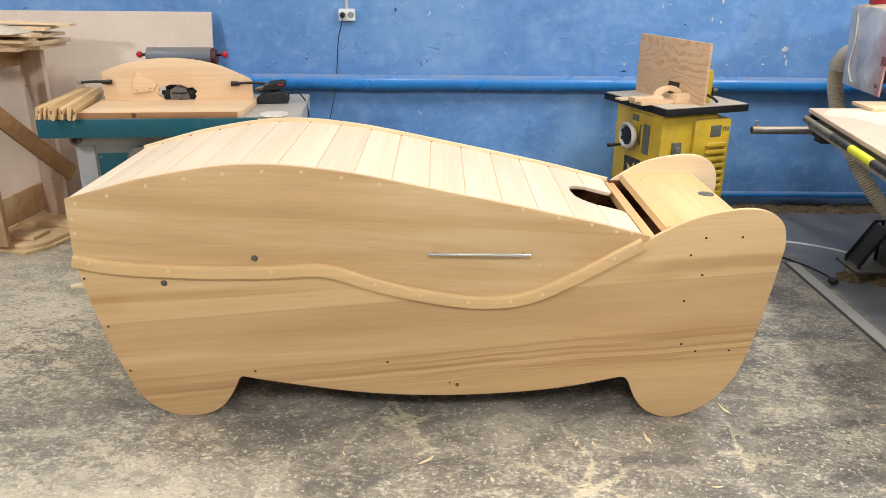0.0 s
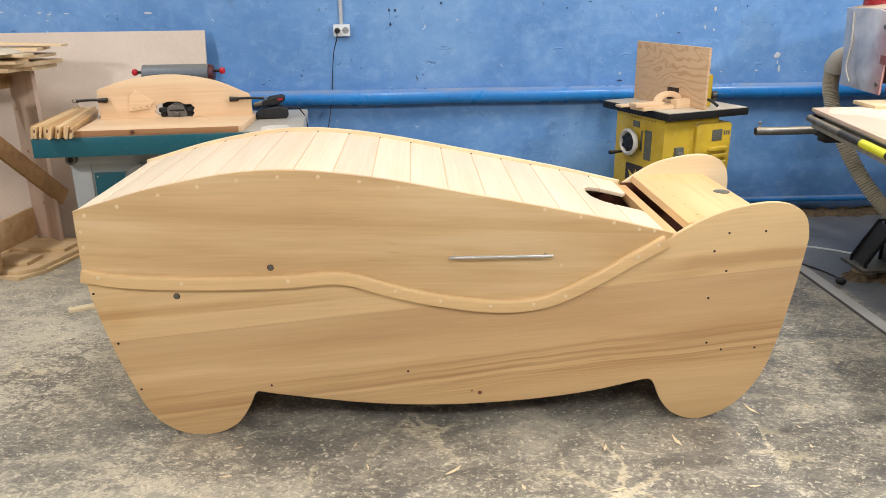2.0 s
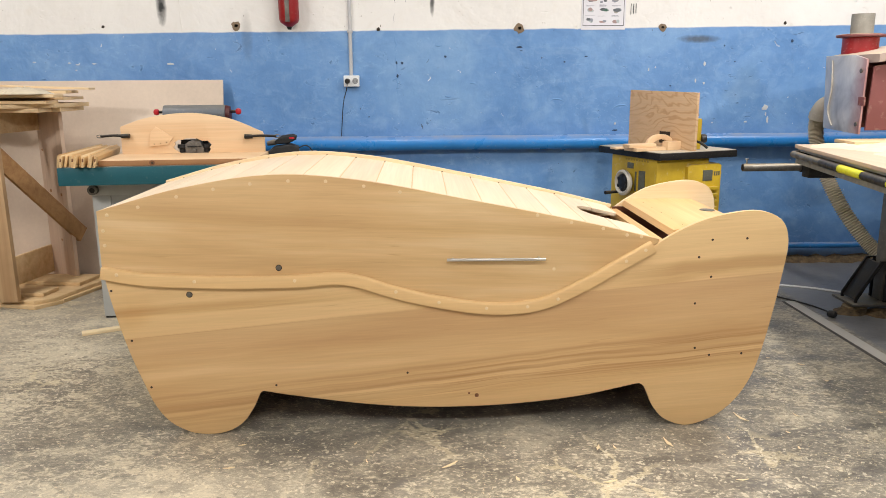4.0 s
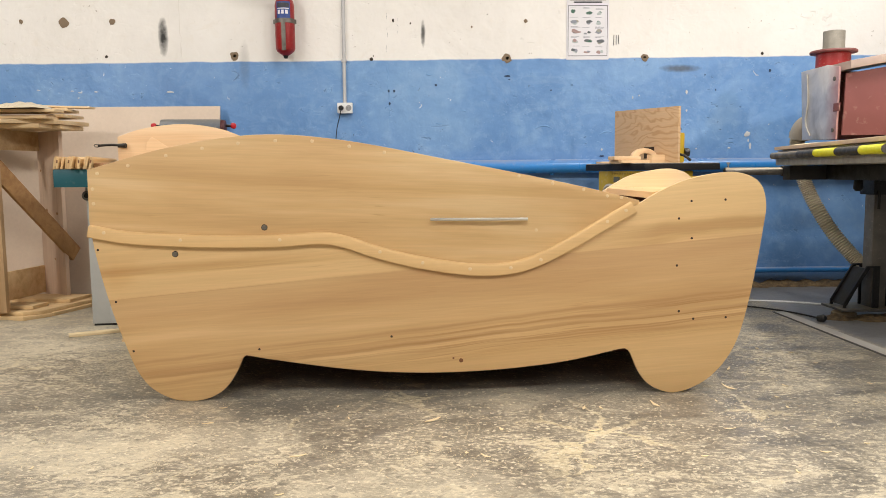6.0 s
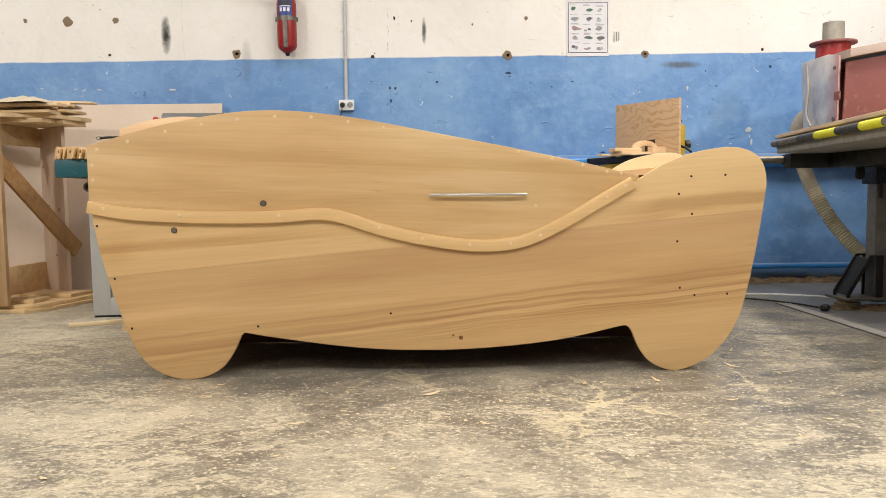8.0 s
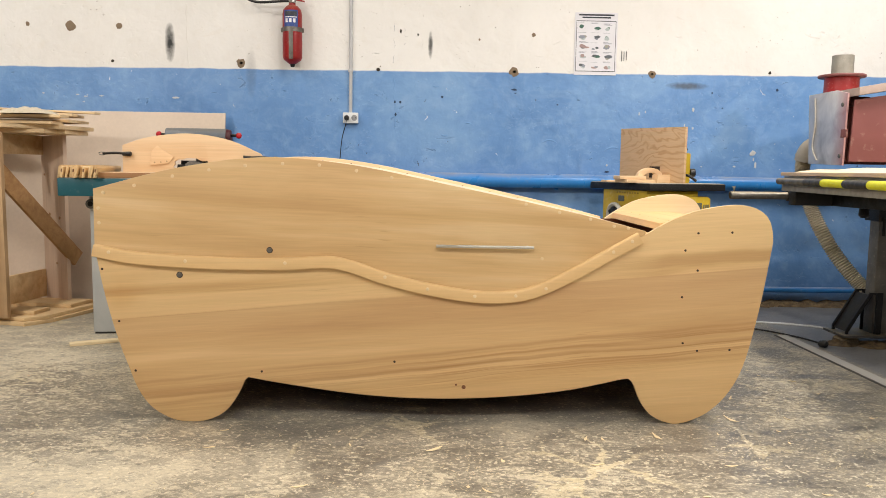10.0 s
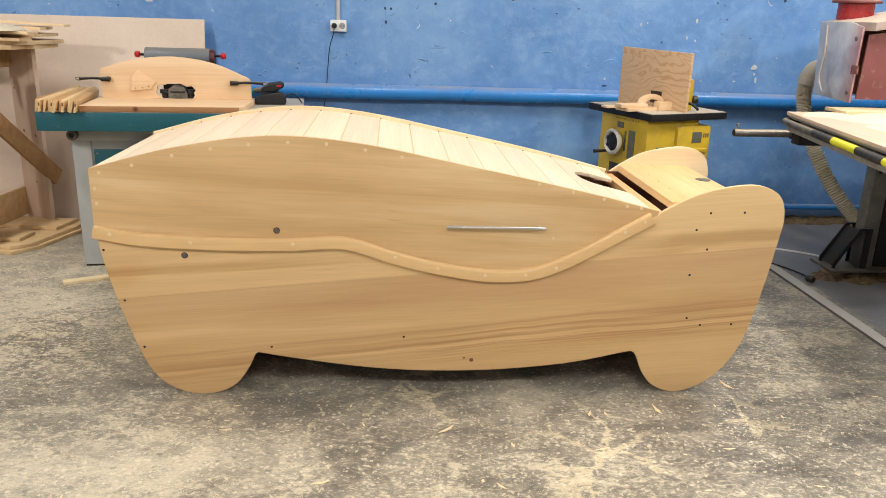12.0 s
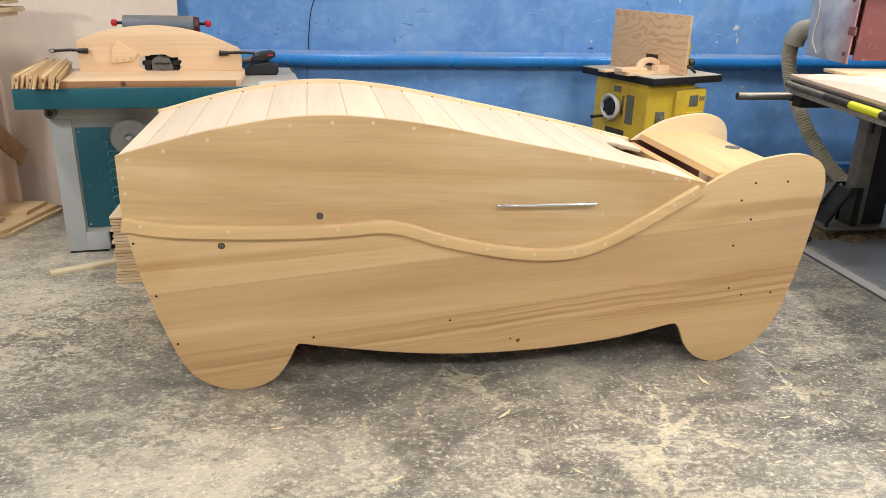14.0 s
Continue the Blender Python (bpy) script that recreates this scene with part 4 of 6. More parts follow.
for r in range(5):
    for c in range(3):
        cx, cz = -0.090 + 0.090 * c + rnd.uniform(-0.006, 0.006), 0.120 - 0.066 * r + rnd.uniform(-0.005, 0.005)
        for q in range(rnd.randint(1, 3)):
            part("text_bar", box(cx - 0.034, cx + rnd.uniform(0.0, 0.034), -0.0020, -0.001, cz + 0.022 - 0.005 * q, cz + 0.0242 - 0.005 * q, 0), print_grey, po)
        for q in range(rnd.randint(2, 4)):
            m = rnd.choice((print_green, print_pale, print_grey, print_pale, print_tan, print_red, print_dark))
            n = rnd.randint(5, 9)
            px, pz, w, h = cx + rnd.uniform(-0.014, 0.014), cz - 0.010 + rnd.uniform(-0.008, 0.008), rnd.uniform(0.013, 0.030), rnd.uniform(0.008, 0.018)
            d = 0.0004 * q
            part("picture", prism([(px + w * rnd.uniform(0.6, 1.1) * math.cos(2 * math.pi * i / n), pz + h * rnd.uniform(0.6, 1.1) * math.sin(2 * math.pi * i / n)) for i in range(n)], -0.0020 - d, -0.001, 0), m, po)
for i in range(3):
    part("pen_mark", box(0.185 + 0.017 * i, 0.188 + 0.017 * i, -0.001, 0.003, -0.115 + 0.004 * i, -0.045, 0), ink, po)

# ---- the wooden car-shaped cabin ----
car = thing("car_shaped_cabin", "unfinished pine cabin shaped like a low vintage car, slatted curved roof", "cabin")
DEPTH, SKIN = 0.75, 0.02
TOP = [(-1.085, 0.867), (-0.79, 0.945), (-0.48, 0.988), (-0.17, 0.967), (0.24, 0.889), (0.66, 0.802), (0.93, 0.737)]
SWEEP = [(-1.086, 0.646), (-0.96, 0.622), (-0.80, 0.609), (-0.59, 0.601), (-0.39, 0.602), (-0.25, 0.610), (-0.155, 0.592), (-0.055, 0.557), (0.11, 0.515), (0.30, 0.486), (0.447, 0.490), (0.552, 0.520), (0.68, 0.584), (0.785, 0.645), (0.905, 0.712)]
NOSE = [(0.93, 0.724), (1.0, 0.766), (1.084, 0.804), (1.17, 0.827), (1.275, 0.839), (1.35, 0.822), (1.394, 0.781), (1.410, 0.712), (1.403, 0.640)]
PROW = [(1.403, 0.640), (1.382, 0.50), (1.354, 0.35), (1.32, 0.22), (1.278, 0.134), (1.225, 0.071), (1.16, 0.026), (1.07, 0.0), (0.986, 0.028), (0.938, 0.082), (0.910, 0.145), (0.898, 0.166)]
BELLY = [(0.866, 0.174), (0.661, 0.130), (0.447, 0.105), (0.232, 0.094), (0.02, 0.097), (-0.19, 0.115), (-0.445, 0.153), (-0.53, 0.169)]
TAIL = [(-0.556, 0.162), (-0.584, 0.103), (-0.628, 0.043), (-0.692, 0.008), (-0.76, 0.0), (-0.829, 0.011), (-0.901, 0.054), (-0.95, 0.121), (-0.983, 0.207), (-1.023, 0.336), (-1.057, 0.484), (-1.076, 0.599), (-1.082, 0.646)]
flat = lambda pts, n=7: [(p.x, p.y) for p in smooth_line([(a, b, 0) for a, b in pts], n)]
top, sweep = flat(TOP), flat(SWEEP)
lower = sweep + flat(NOSE) + flat(PROW, 6)[1:] + [(0.885, 0.175)] + flat(BELLY, 6) + [(-0.545, 0.171)] + flat(TAIL, 6)[:-1]
upper = top + [(0.925, 0.722)] + [(x, z + 0.0015) for x, z in reversed(sweep)]
back_top = [(x, z + 0.010 + 0.004 * math.sin((x + 1.085) / 2.0 * math.pi)) for x, z in top]
back_upper = back_top + [(0.925, 0.722)] + [(x, z + 0.0015) for x, z in reversed(sweep)]
back_lower = sweep + [(x, z + 0.016 * min(1, max(0, (x - 0.93) / 0.15))) for x, z in flat(NOSE)] + flat(PROW, 6)[1:] + [(0.885, 0.175)] + flat(BELLY, 6) + [(-0.545, 0.171)] + flat(TAIL, 6)[:-1]

proud = lambda x: -0.025 * min(1.0, max(0.0, (0.12 - x) / 1.2))


def flare(bm):
    """The lid stands off the lower side towards the tail."""
    for v in bm.verts:
        v.co.y += proud(v.co.x)
    return bm


lean_low = lambda x, z: proud(x) * min(1.0, max(0.0, (z - 0.18) / 0.40))


def cut_and_lean(bm):
    """The lower side follows the lid outwards, more the higher it is."""
    for axis, stops in (((1, 0, 0), (0.12, -0.2, -0.45, -0.7, -0.92)), ((0, 0, 1), (0.18, 0.28, 0.38, 0.48, 0.58))):
        for c in stops:
            bmesh.ops.bisect_plane(bm, geom=list(bm.verts) + list(bm.edges) + list(bm.faces), plane_co=tuple(c * a for a in axis), plane_no=axis)
    for v in bm.verts:
        v.co.y += lean_low(v.co.x, v.co.z)
    return bm


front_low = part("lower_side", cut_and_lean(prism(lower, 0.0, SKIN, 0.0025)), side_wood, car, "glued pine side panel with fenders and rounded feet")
front_up = part("upper_side", flare(prism(upper, 0.0, SKIN, 0.0025)), lid_wood, car, "pine side panel under the curved roof")
part("lower_side", prism(back_lower, DEPTH - SKIN, DEPTH, 0.004), rim_wood, car)
part("upper_side", prism(back_upper, DEPTH - SKIN, DEPTH, 0.005), rim_wood, car)


def band(pts, half, y0, y1, bev):
    """A batten of even width that follows a line on the side."""
    P = [Vector(p) for p in pts]
    up, dn = [], []
    for i, p in enumerate(P):
        d = (P[min(i + 1, len(P) - 1)] - P[max(i - 1, 0)]).normalized()
        n = Vector((-d.y, d.x))
        up.append(tuple(p + n * half))
        dn.append(tuple(p - n * half))
    return prism(dn + list(reversed(up)), y0, y1, bev, seg=3)


def chamfered_band(pts, half, thick, cut):
    """A batten with a wide chamfer along its upper edge, swept along a line on the side."""
    P = [Vector(p) for p in pts]
    bm = bmesh.new()
    rows = []
    for i, p in enumerate(P):
        d = (P[min(i + 1, len(P) - 1)] - P[max(i - 1, 0)]).normalized()
        n = Vector((-d.y, d.x))
        ring = []
        for u, w in ((-half, 0.0), (-half, -thick + 0.002), (-half + 0.002, -thick), (half - cut, -thick), (half - 0.35 * cut, -thick + 0.30 * cut), (half, -thick + cut), (half, 0.0)):
            q = p + n * u
            ring.append(bm.verts.new((q.x, w, q.y)))
        rows.append(ring)
    for a, b in zip(rows, rows[1:]):
        for j in range(len(a)):
            bm.faces.new((a[j], a[(j + 1) % len(a)], b[(j + 1) % len(a)], b[j]))
    bm.faces.new(rows[0])
    bm.faces.new(list(reversed(rows[-1])))
    return bm


trim = part("swept_batten", flare(chamfered_band(sweep, 0.0225, 0.019, 0.009)), batten_wood, car, "raised curved pine batten along the side")
part("swept_batten", band([(x, z) for x, z in sweep], 0.0225, DEPTH, DEPTH + 0.017, 0.006), batten_wood, car)
peg = part("peg", rod((0, 0, 0), (0, 0.0028, 0), 0.0065, seg=12, bev=0.0006), peg_wood, front_up, "pale wooden peg", (-1.049, proud(-1.05) - 0.0018, 0.853))
for px, pz in ((-1.068, 0.797), (-1.067, 0.744), (-0.939, 0.880), (-0.803, 0.915), (-0.673, 0.940), (-0.544, 0.957), (-0.410, 0.966), (-0.278, 0.963), (-0.144, 0.944), (-0.016, 0.921), (0.116, 0.899), (0.239, 0.877), (0.362, 0.853), (0.479, 0.831), (0.604, 0.803), (0.720, 0.779), (0.809, 0.754), (0.862, 0.747), (0.544, 0.630), (0.411, 0.621)):
    repeat("peg", peg, (px, proud(px) - 0.0018, pz))
tpeg = part("peg", rod((0, 0, 0), (0, 0.0028, 0), 0.0065, seg=12, bev=0.0006), peg_wood, trim, "pale wooden peg", (-1.029, proud(-1.03) - 0.0206, 0.640))
for px, pz in ((-0.758, 0.610), (-0.401, 0.606), (-0.037, 0.557), (0.120, 0.514), (0.295, 0.489), (0.447, 0.492), (0.559, 0.520), (0.806, 0.660), (0.875, 0.700)):
    repeat("peg", tpeg, (px, proud(px) - 0.0206, pz))
hole = part("screw_hole", rod((0, -0.0006, 0), (0, 0.004, 0), 0.0045, seg=12), screw_hole, front_low, "dark sunk screw hole", (-1.061, lean_low(-1.061, 0.576), 0.576))
for px, pz in ((-1.010, 0.382), (-0.959, 0.194), (-0.494, 0.194), (0.0, 0.235), (1.126, 0.732), (1.254, 0.736), (1.080, 0.667), (1.130, 0.592), (1.076, 0.490), (1.087, 0.315), (1.143, 0.286), (1.267, 0.290), (-0.127, 0.633)):
    repeat("screw_hole", hole, (px, proud(px) if pz > 0.62 and px < 0 else lean_low(px, pz), pz))
for px, pz, kr in ((0.261, 0.139, 0.008), (0.232, 0.148, 0.004)):
    part("knot", rod((px, -0.0004, pz), (px, 0.003, pz), kr, seg=12), knot_brown, front_low, "small brown knot")
for px, pz, mum in ((-0.459, 0.651, front_up), (-0.785, 0.557, front_low)):
    bolt = part("bolt_hole", rod((0, -0.0008, 0), (0, 0.006, 0), 0.0115, seg=18), screw_hole, mum, "wide screw hole", (px, proud(px) if mum is front_up else lean_low(px, pz), pz))
    head = part("screw_head", lathe([(0.003, -0.001), (0.0090, 0.0), (0.0090, 0.003)], seg=14), dull_steel, bolt, "grey screw head")
    head.rotation_euler = (radians(90), 0, 0)
    head.location = (0, -0.0012, 0)

bar = part("door_handle", rod((0.150, -0.024, 0.6745), (0.509, -0.024, 0.6725), 0.0055, seg=16, bev=0.001), bar_steel, car, "slim steel bar handle")
for hx in (0.172, 0.487):
    part("post", rod((hx, -0.026, 0.6735), (hx, 0.001, 0.6735), 0.005, seg=12), bar_steel, bar)


# roof slats, laid across the curve at an even pitch
def roof_at(s):
    for (a, b), l0, l1 in zip(zip(top, top[1:]), ARC, ARC[1:]):
        if s <= l1:
            t = (s - l0) / (l1 - l0)
            return Vector((a[0] + (b[0] - a[0]) * t, a[1] + (b[1] - a[1]) * t))
    return Vector(top[-1])


ARC = [0.0]
for a, b in zip(top, top[1:]):
    ARC.append(ARC[-1] + math.dist(a, b))
S_END = max(l for l, p in zip(ARC, top) if p[0] <= 0.915) + 0.012
S0 = next(l for l, p in zip(ARC, top) if p[0] >= -1.004)
cuts = [0.004] + [S0 + 0.1302 * i for i in range(20) if S0 + 0.1302 * i < S_END - 0.04] + [S_END]
YA, YB, THICK, NY = 0.0185, DEPTH - SKIN - 0.0005, 0.016, 0.385
notch_half, notch_deep = 0.122, 0.205


def slat(pts, s0, s1, lean):
    """A board whose outline (distance along the curve, depth) is laid on the roof line."""
    a, b = roof_at(s0), roof_at(s1)
    d = (b - a).normalized()
    n = Vector((-d.y, d.x))
    bm = prism(pts, -THICK, 0.0, 0.0030, "xy", seg=2)
    for v in bm.verts:
        q = a + d * (v.co.x - s0) + n * (v.co.z - 0.0008 + lean)
        v.co = (q.x, v.co.y, q.y)
    return bm


rib = [(x, z - 0.020) for x, z in top if x < 0.9] + [(x, z - 0.055) for x, z in reversed(top) if x < 0.9]
roof = part("slatted_roof", prism(rib, DEPTH - 0.05, DEPTH - SKIN - 0.001, 0, bm=prism(rib, SKIN + 0.001, 0.05, 0)), rim_wood, car, "curved roof of pale tongued pine slats")
rnd = random.Random(2)
G = 0.0020
notch0 = S_END - notch_deep
edge_y = lambda s: notch_half * max(0.0, 1 - max(0.0, (S_END - 0.10 - s) / (notch_deep - 0.10)) ** 2.3) ** (1 / 2.3)
for s0, s1 in zip(cuts, cuts[1:]):
    lean = rnd.uniform(-0.0005, 0.0006)
    if s1 <= notch0:
        shapes = [[(s0 + G, YA), (s1 - G, YA), (s1 - G, YB), (s0 + G, YB)]]
    elif s0 < notch0:
        n = 12
        ss = [s1 - G - (s1 - G - notch0) * i / n for i in range(n + 1)]
        bite = [(s, NY - edge_y(s)) for s in ss] + [(s, NY + edge_y(s)) for s in reversed(ss[:-1])]
        shapes = [[(s0 + G, YA), (s1 - G, YA)] + bite + [(s1 - G, YB), (s0 + G, YB)]]
    else:
        ss = [s0 + G + (s1 - 2 * G - s0) * i / 8 for i in range(9)]
        r = 0.02 if s1 >= S_END - 1e-6 else 0.0
        nar = lambda s: edge_y(s) + (r - math.sqrt(max(0.0, r * r - max(0.0, s - (s1 - G - r)) ** 2)) if r else 0.0)
        shapes = [[(s0 + G, YA), (s1 - G, YA)] + [(s, NY - nar(s)) for s in reversed(ss)], [(s, NY + nar(s)) for s in ss] + [(s1 - G, YB), (s0 + G, YB)]]
    for pts in shapes:
        bm = slat(pts, s0, s1, lean)
        for v in bm.verts:
            if v.co.y < 0.1:
                v.co.y += proud(v.co.x)
        part("slat", bm, slat_wood, roof)
for s in cuts[1:-1]:
    a, b = roof_at(s - 0.006), roof_at(s + 0.006)
    n = Vector((a.y - b.y, b.x - a.x)).normalized()
    strip = [tuple(a - n * 0.0026), tuple(b - n * 0.0026), tuple(b - n * 0.0100), tuple(a - n * 0.0100)]
    y_low = YA + proud(a.x) + 0.001
    shapes = [(y_low, YB)] if s < notch0 + 0.004 else [(y_low, NY - edge_y(s) - 0.004), (NY + edge_y(s) + 0.004, YB)]
    for y0, y1 in shapes:
        part("tongue", prism(strip, y0, y1, 0.0), groove_shade_wood, roof)
    q = roof_at(s + 0.002)
    part("nail", rod((q.x, YB - 0.006, q.y - 0.004), (q.x, YB - 0.006, q.y + 0.0006), 0.0034, seg=8), screw_hole, roof)

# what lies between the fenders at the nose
# lining and lower rail are coloured dark to stand for the shade inside
part("inner_lining", box(0.45, 0.93, DEPTH - 0.052, DEPTH - 0.0505, 0.30, 0.70, 0.0), inner_shade_dark, car, "dark red-brown lining inside the cabin, shade in its colour")
part("inner_lining", box(0.932, 1.29, DEPTH - 0.027, DEPTH - 0.0215, 0.30, 0.738, 0.0), inner_shade_dark, car)
part("inner_lining", box(0.40, 0.95, 0.03, DEPTH - 0.03, 0.44, 0.455, 0.0), inner_shade_dark, car)
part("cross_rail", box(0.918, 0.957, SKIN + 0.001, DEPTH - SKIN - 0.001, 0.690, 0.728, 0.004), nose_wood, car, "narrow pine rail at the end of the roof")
part("cross_rail", box(0.935, 0.975, SKIN + 0.001, DEPTH - SKIN - 0.001, 0.60, 0.64, 0.003), inner_shade_dark, car)
head_board = part("head_board", prism([(0.978, 0.742), (0.986, 0.766), (1.02, 0.772), (1.20, 0.772), (1.298, 0.768), (1.302, 0.762), (1.300, 0.742)], SKIN + 0.001, DEPTH - SKIN - 0.001, 0.003, seg=2), nose_wood, car, "pine head board between the front fenders")
part("cover_disc", rod((1.255, 0.415, 0.765), (1.255, 0.415, 0.7725), 0.031, seg=28, bev=0.001), label_grey, head_board, "dark grey round cover")
for i in range(5):
    part("nail", rod((1.045, 0.10 + 0.13 * i, 0.766), (1.045, 0.10 + 0.13 * i, 0.7722), 0.0028, seg=8), screw_hole, head_board)
# dark boards and an added beam keep the space underneath black
part("floor_board", box(-0.935, -0.50, SKIN + 0.001, DEPTH - SKIN - 0.001, 0.172, 0.19, 0.0), inner_shade_dark, car)
part("floor_board", box(0.82, 1.24, SKIN + 0.001, DEPTH - SKIN - 0.001, 0.176, 0.194, 0.0), inner_shade_dark, car)
part("floor_beam", box(-0.92, 1.24, 0.66, 0.68, 0.004, 0.171, 0.002), inner_shade_dark, car)
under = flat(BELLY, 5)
part("floor_board", prism([(x, z + 0.006) for x, z in under] + [(x, z + 0.022) for x, z in reversed(under)], SKIN + 0.001, DEPTH - SKIN - 0.001, 0.0), inner_shade_dark, car)
part("tail_board", prism([(-1.066, 0.49), (-1.05, 0.49), (-1.058, 0.85), (-1.074, 0.85)], SKIN + 0.001, DEPTH - SKIN - 0.001, 0.002), rim_wood, car)
part("tail_board", prism([(-0.93, 0.12), (-0.915, 0.12), (-1.045, 0.488), (-1.060, 0.488)], SKIN + 0.001, DEPTH - SKIN - 0.001, 0.002), rim_wood, car)
part("prow_board", prism([(1.20, 0.10), (1.215, 0.10), (1.37, 0.60), (1.355, 0.60)], SKIN + 0.001, DEPTH - SKIN - 0.001, 0.002), rim_wood, car)

# ---- spindle moulder with its wooden fence ----
TA = 5.0
mo = thing("spindle_moulder", "teal and grey spindle moulder with a cast-iron table", "machine", (-1.81, 1.262, 0.0), TA)
table = part("table_skirt", box(0.0, 1.08, 0.0, 0.72, 0.785, 0.8785, 0.004), teal_paint, mo, "deep teal-painted table edge")
part("table_top", box(0.006, 1.292, 0.006, 0.714, 0.879, 0.882, 0.001), table_grey, table, "dusty cast-iron table top")
part("table_wing", box(1.083, 1.296, 0.008, 0.71, 0.80, 0.8785, 0.004), grey_paint, mo, "grey table extension")
body = part("cabinet", box(0.10, 0.98, 0.235, 0.69, 0.10, 0.772, 0.006), grey_paint, mo, "light grey sheet-steel cabinet")
part("top_frame", box(0.085, 0.995, 0.215, 0.70, 0.70, 0.785, 0.008), grey_paint, mo)
part("corner_post", box(0.088, 0.185, 0.218, 0.30, 0.02, 0.70, 0.006), grey_paint, mo)
part("corner_post", box(0.895, 0.992, 0.218, 0.30, 0.02, 0.70, 0.006), grey_paint, mo)
part("plinth", box(0.29, 0.80, 0.26, 0.68, 0.0, 0.10, 0.004), black_iron, mo)
for fx in (0.088, 0.89):
    part("foot", box(fx, fx + 0.20, 0.22, 0.69, 0.012, 0.11, 0.004), grey_paint, mo)
    part("foot_pad", box(fx + 0.005, fx + 0.19, 0.226, 0.68, 0.0, 0.012, 0.002), black_plastic, mo)
door = part("service_door", box(0.195, 0.72, 0.222, 0.236, 0.135, 0.655, 0.006), teal_paint, mo, "teal service door with louvres")
for dx, dz in ((0.212, 0.635), (0.212, 0.155)):
    part("rivet", lathe([(0.006, 0), (0.004, 0.003)], seg=10), steel, door, loc=(dx, 0.221, dz)).rotation_euler = (radians(90), 0, 0)
for i in range(8):
    z = 0.565 - 0.047 * i
    part("louvre", tube(smooth_line([(0.336, 0.220, z - 0.006), (0.338, 0.214, z + 0.010), (0.352, 0.212, z + 0.018), (0.384, 0.212, z + 0.016)], 5), 0.0036, 8), louvre_highlight, door)
bolt = part("pivot_bolt", rod((0.104, 0.180, 0.735), (0.104, 0.22, 0.735), 0.027, seg=20, bev=0.003), dull_steel, mo)
part("bolt_core", rod((0.104, 0.178, 0.735), (0.104, 0.182, 0.735), 0.014, seg=16), black_iron, bolt)
wheel = part("hand_wheel", lathe([(0.0, 0.0), (0.080, 0.0), (0.092, 0.010), (0.092, 0.022), (0.082, 0.030), (0.06, 0.026), (0.0, 0.026)], seg=32), cast_iron, mo, "grey dished hand wheel", (0.455, 0.172, 0.618))
wheel.rotation_euler = (radians(90), 0, 0)
part("hub", lathe([(0.0, 0.0), (0.02, 0.0), (0.02, 0.02), (0.012, 0.028)], seg=16), steel, wheel, loc=(0, 0, 0.026))
part("shaft", rod((0.455, 0.16, 0.618), (0.455, 0.236, 0.618), 0.014, seg=14), dull_steel, mo)

jig = thing("moulder_fence", "shop-made pine fence with an arched top clamped on the machine table", "jig", (-1.81, 1.262, 0.882), TA)
base = [(0.205, 0.006), (0.985, 0.004), (1.0, 0.02), (1.03, 0.33), (1.03, 0.42), (0.205, 0.42)]
part("base_board", prism(base, 0.0, 0.030, 0.003, "xy"), fence_wood, jig, "pine base board with a knot in its edge")
# added darker strip: the shading of the board's front face as brown wood
part("front_edge", box(0.207, 0.983, 0.0025, 0.0065, 0.001, 0.0285, 0.0008), edge_brown, jig, "brown front edge of the base board, shade in its colour")
knot = part("knot", rod((0.475, 0.0015, 0.015), (0.475, 0.0085, 0.015), 0.014, seg=12), knot_brown, jig)
part("knot_core", rod((0.476, 0.001, 0.014), (0.476, 0.006, 0.014), 0.006, seg=10), screw_hole, knot)
arch = [(0.232, 0.030)] + flat([(0.232, 0.182), (0.38, 0.230), (0.60, 0.254), (0.82, 0.222), (1.005, 0.145)], 8) + [(1.017, 0.125), (1.017, 0.030)]
gap = [(0.700, 0.030), (0.716, 0.052), (0.708, 0.060), (0.720, 0.078), (0.700, 0.098), (0.672, 0.096), (0.640, 0.112), (0.585, 0.114), (0.560, 0.104), (0.540, 0.106), (0.518, 0.092), (0.522, 0.078), (0.510, 0.066), (0.520, 0.048), (0.532, 0.044), (0.545, 0.030)]
part("upright_board", prism(arch + gap, 0.352, 0.374, 0.003), fence_wood, jig, "arched upright pine board with a cutter opening")
part("patch_board", prism([(0.385, 0.070), (0.395, 0.150), (0.425, 0.180), (0.515, 0.120), (0.490, 0.082)], 0.341, 0.352, 0.002), fence_wood, jig, "small pine offcut screwed on the fence")
for nx, nz in ((0.41, 0.085), (0.445, 0.088), (0.478, 0.094)):
    part("screw", rod((nx, 0.3405, nz), (nx, 0.345, nz), 0.003, seg=8), screw_hole, jig)
cut = thing("cutter_head", "grey steel cutter block in the fence opening", "cutter", (-1.81, 1.262, 0.882), TA)
part("block", prism([(0.570, 0.0), (0.668, 0.0), (0.676, 0.05), (0.655, 0.094), (0.60, 0.098), (0.572, 0.080)], 0.368, 0.44, 0.005), dull_steel, cut)
part("wedge", box(0.585, 0.662, 0.362, 0.372, 0.062, 0.070, 0.002), black_iron, cut)
part("wedge", box(0.592, 0.655, 0.362, 0.372, 0.020, 0.030, 0.002), black_iron, cut)
for cx in (0.552, 0.69):
    part("knife", lathe([(0.016, 0.0), (0.030, 0.008), (0.030, 0.022), (0.018, 0.03), (0.018, 0.05), (0.028, 0.055), (0.026, 0.074)], (cx, 0.39, 0.003), 14), black_iron, cut)
part("clamp_face", box(0.612, 0.634, 0.356, 0.368, 0.034, 0.056, 0.004), dull_steel, cut)
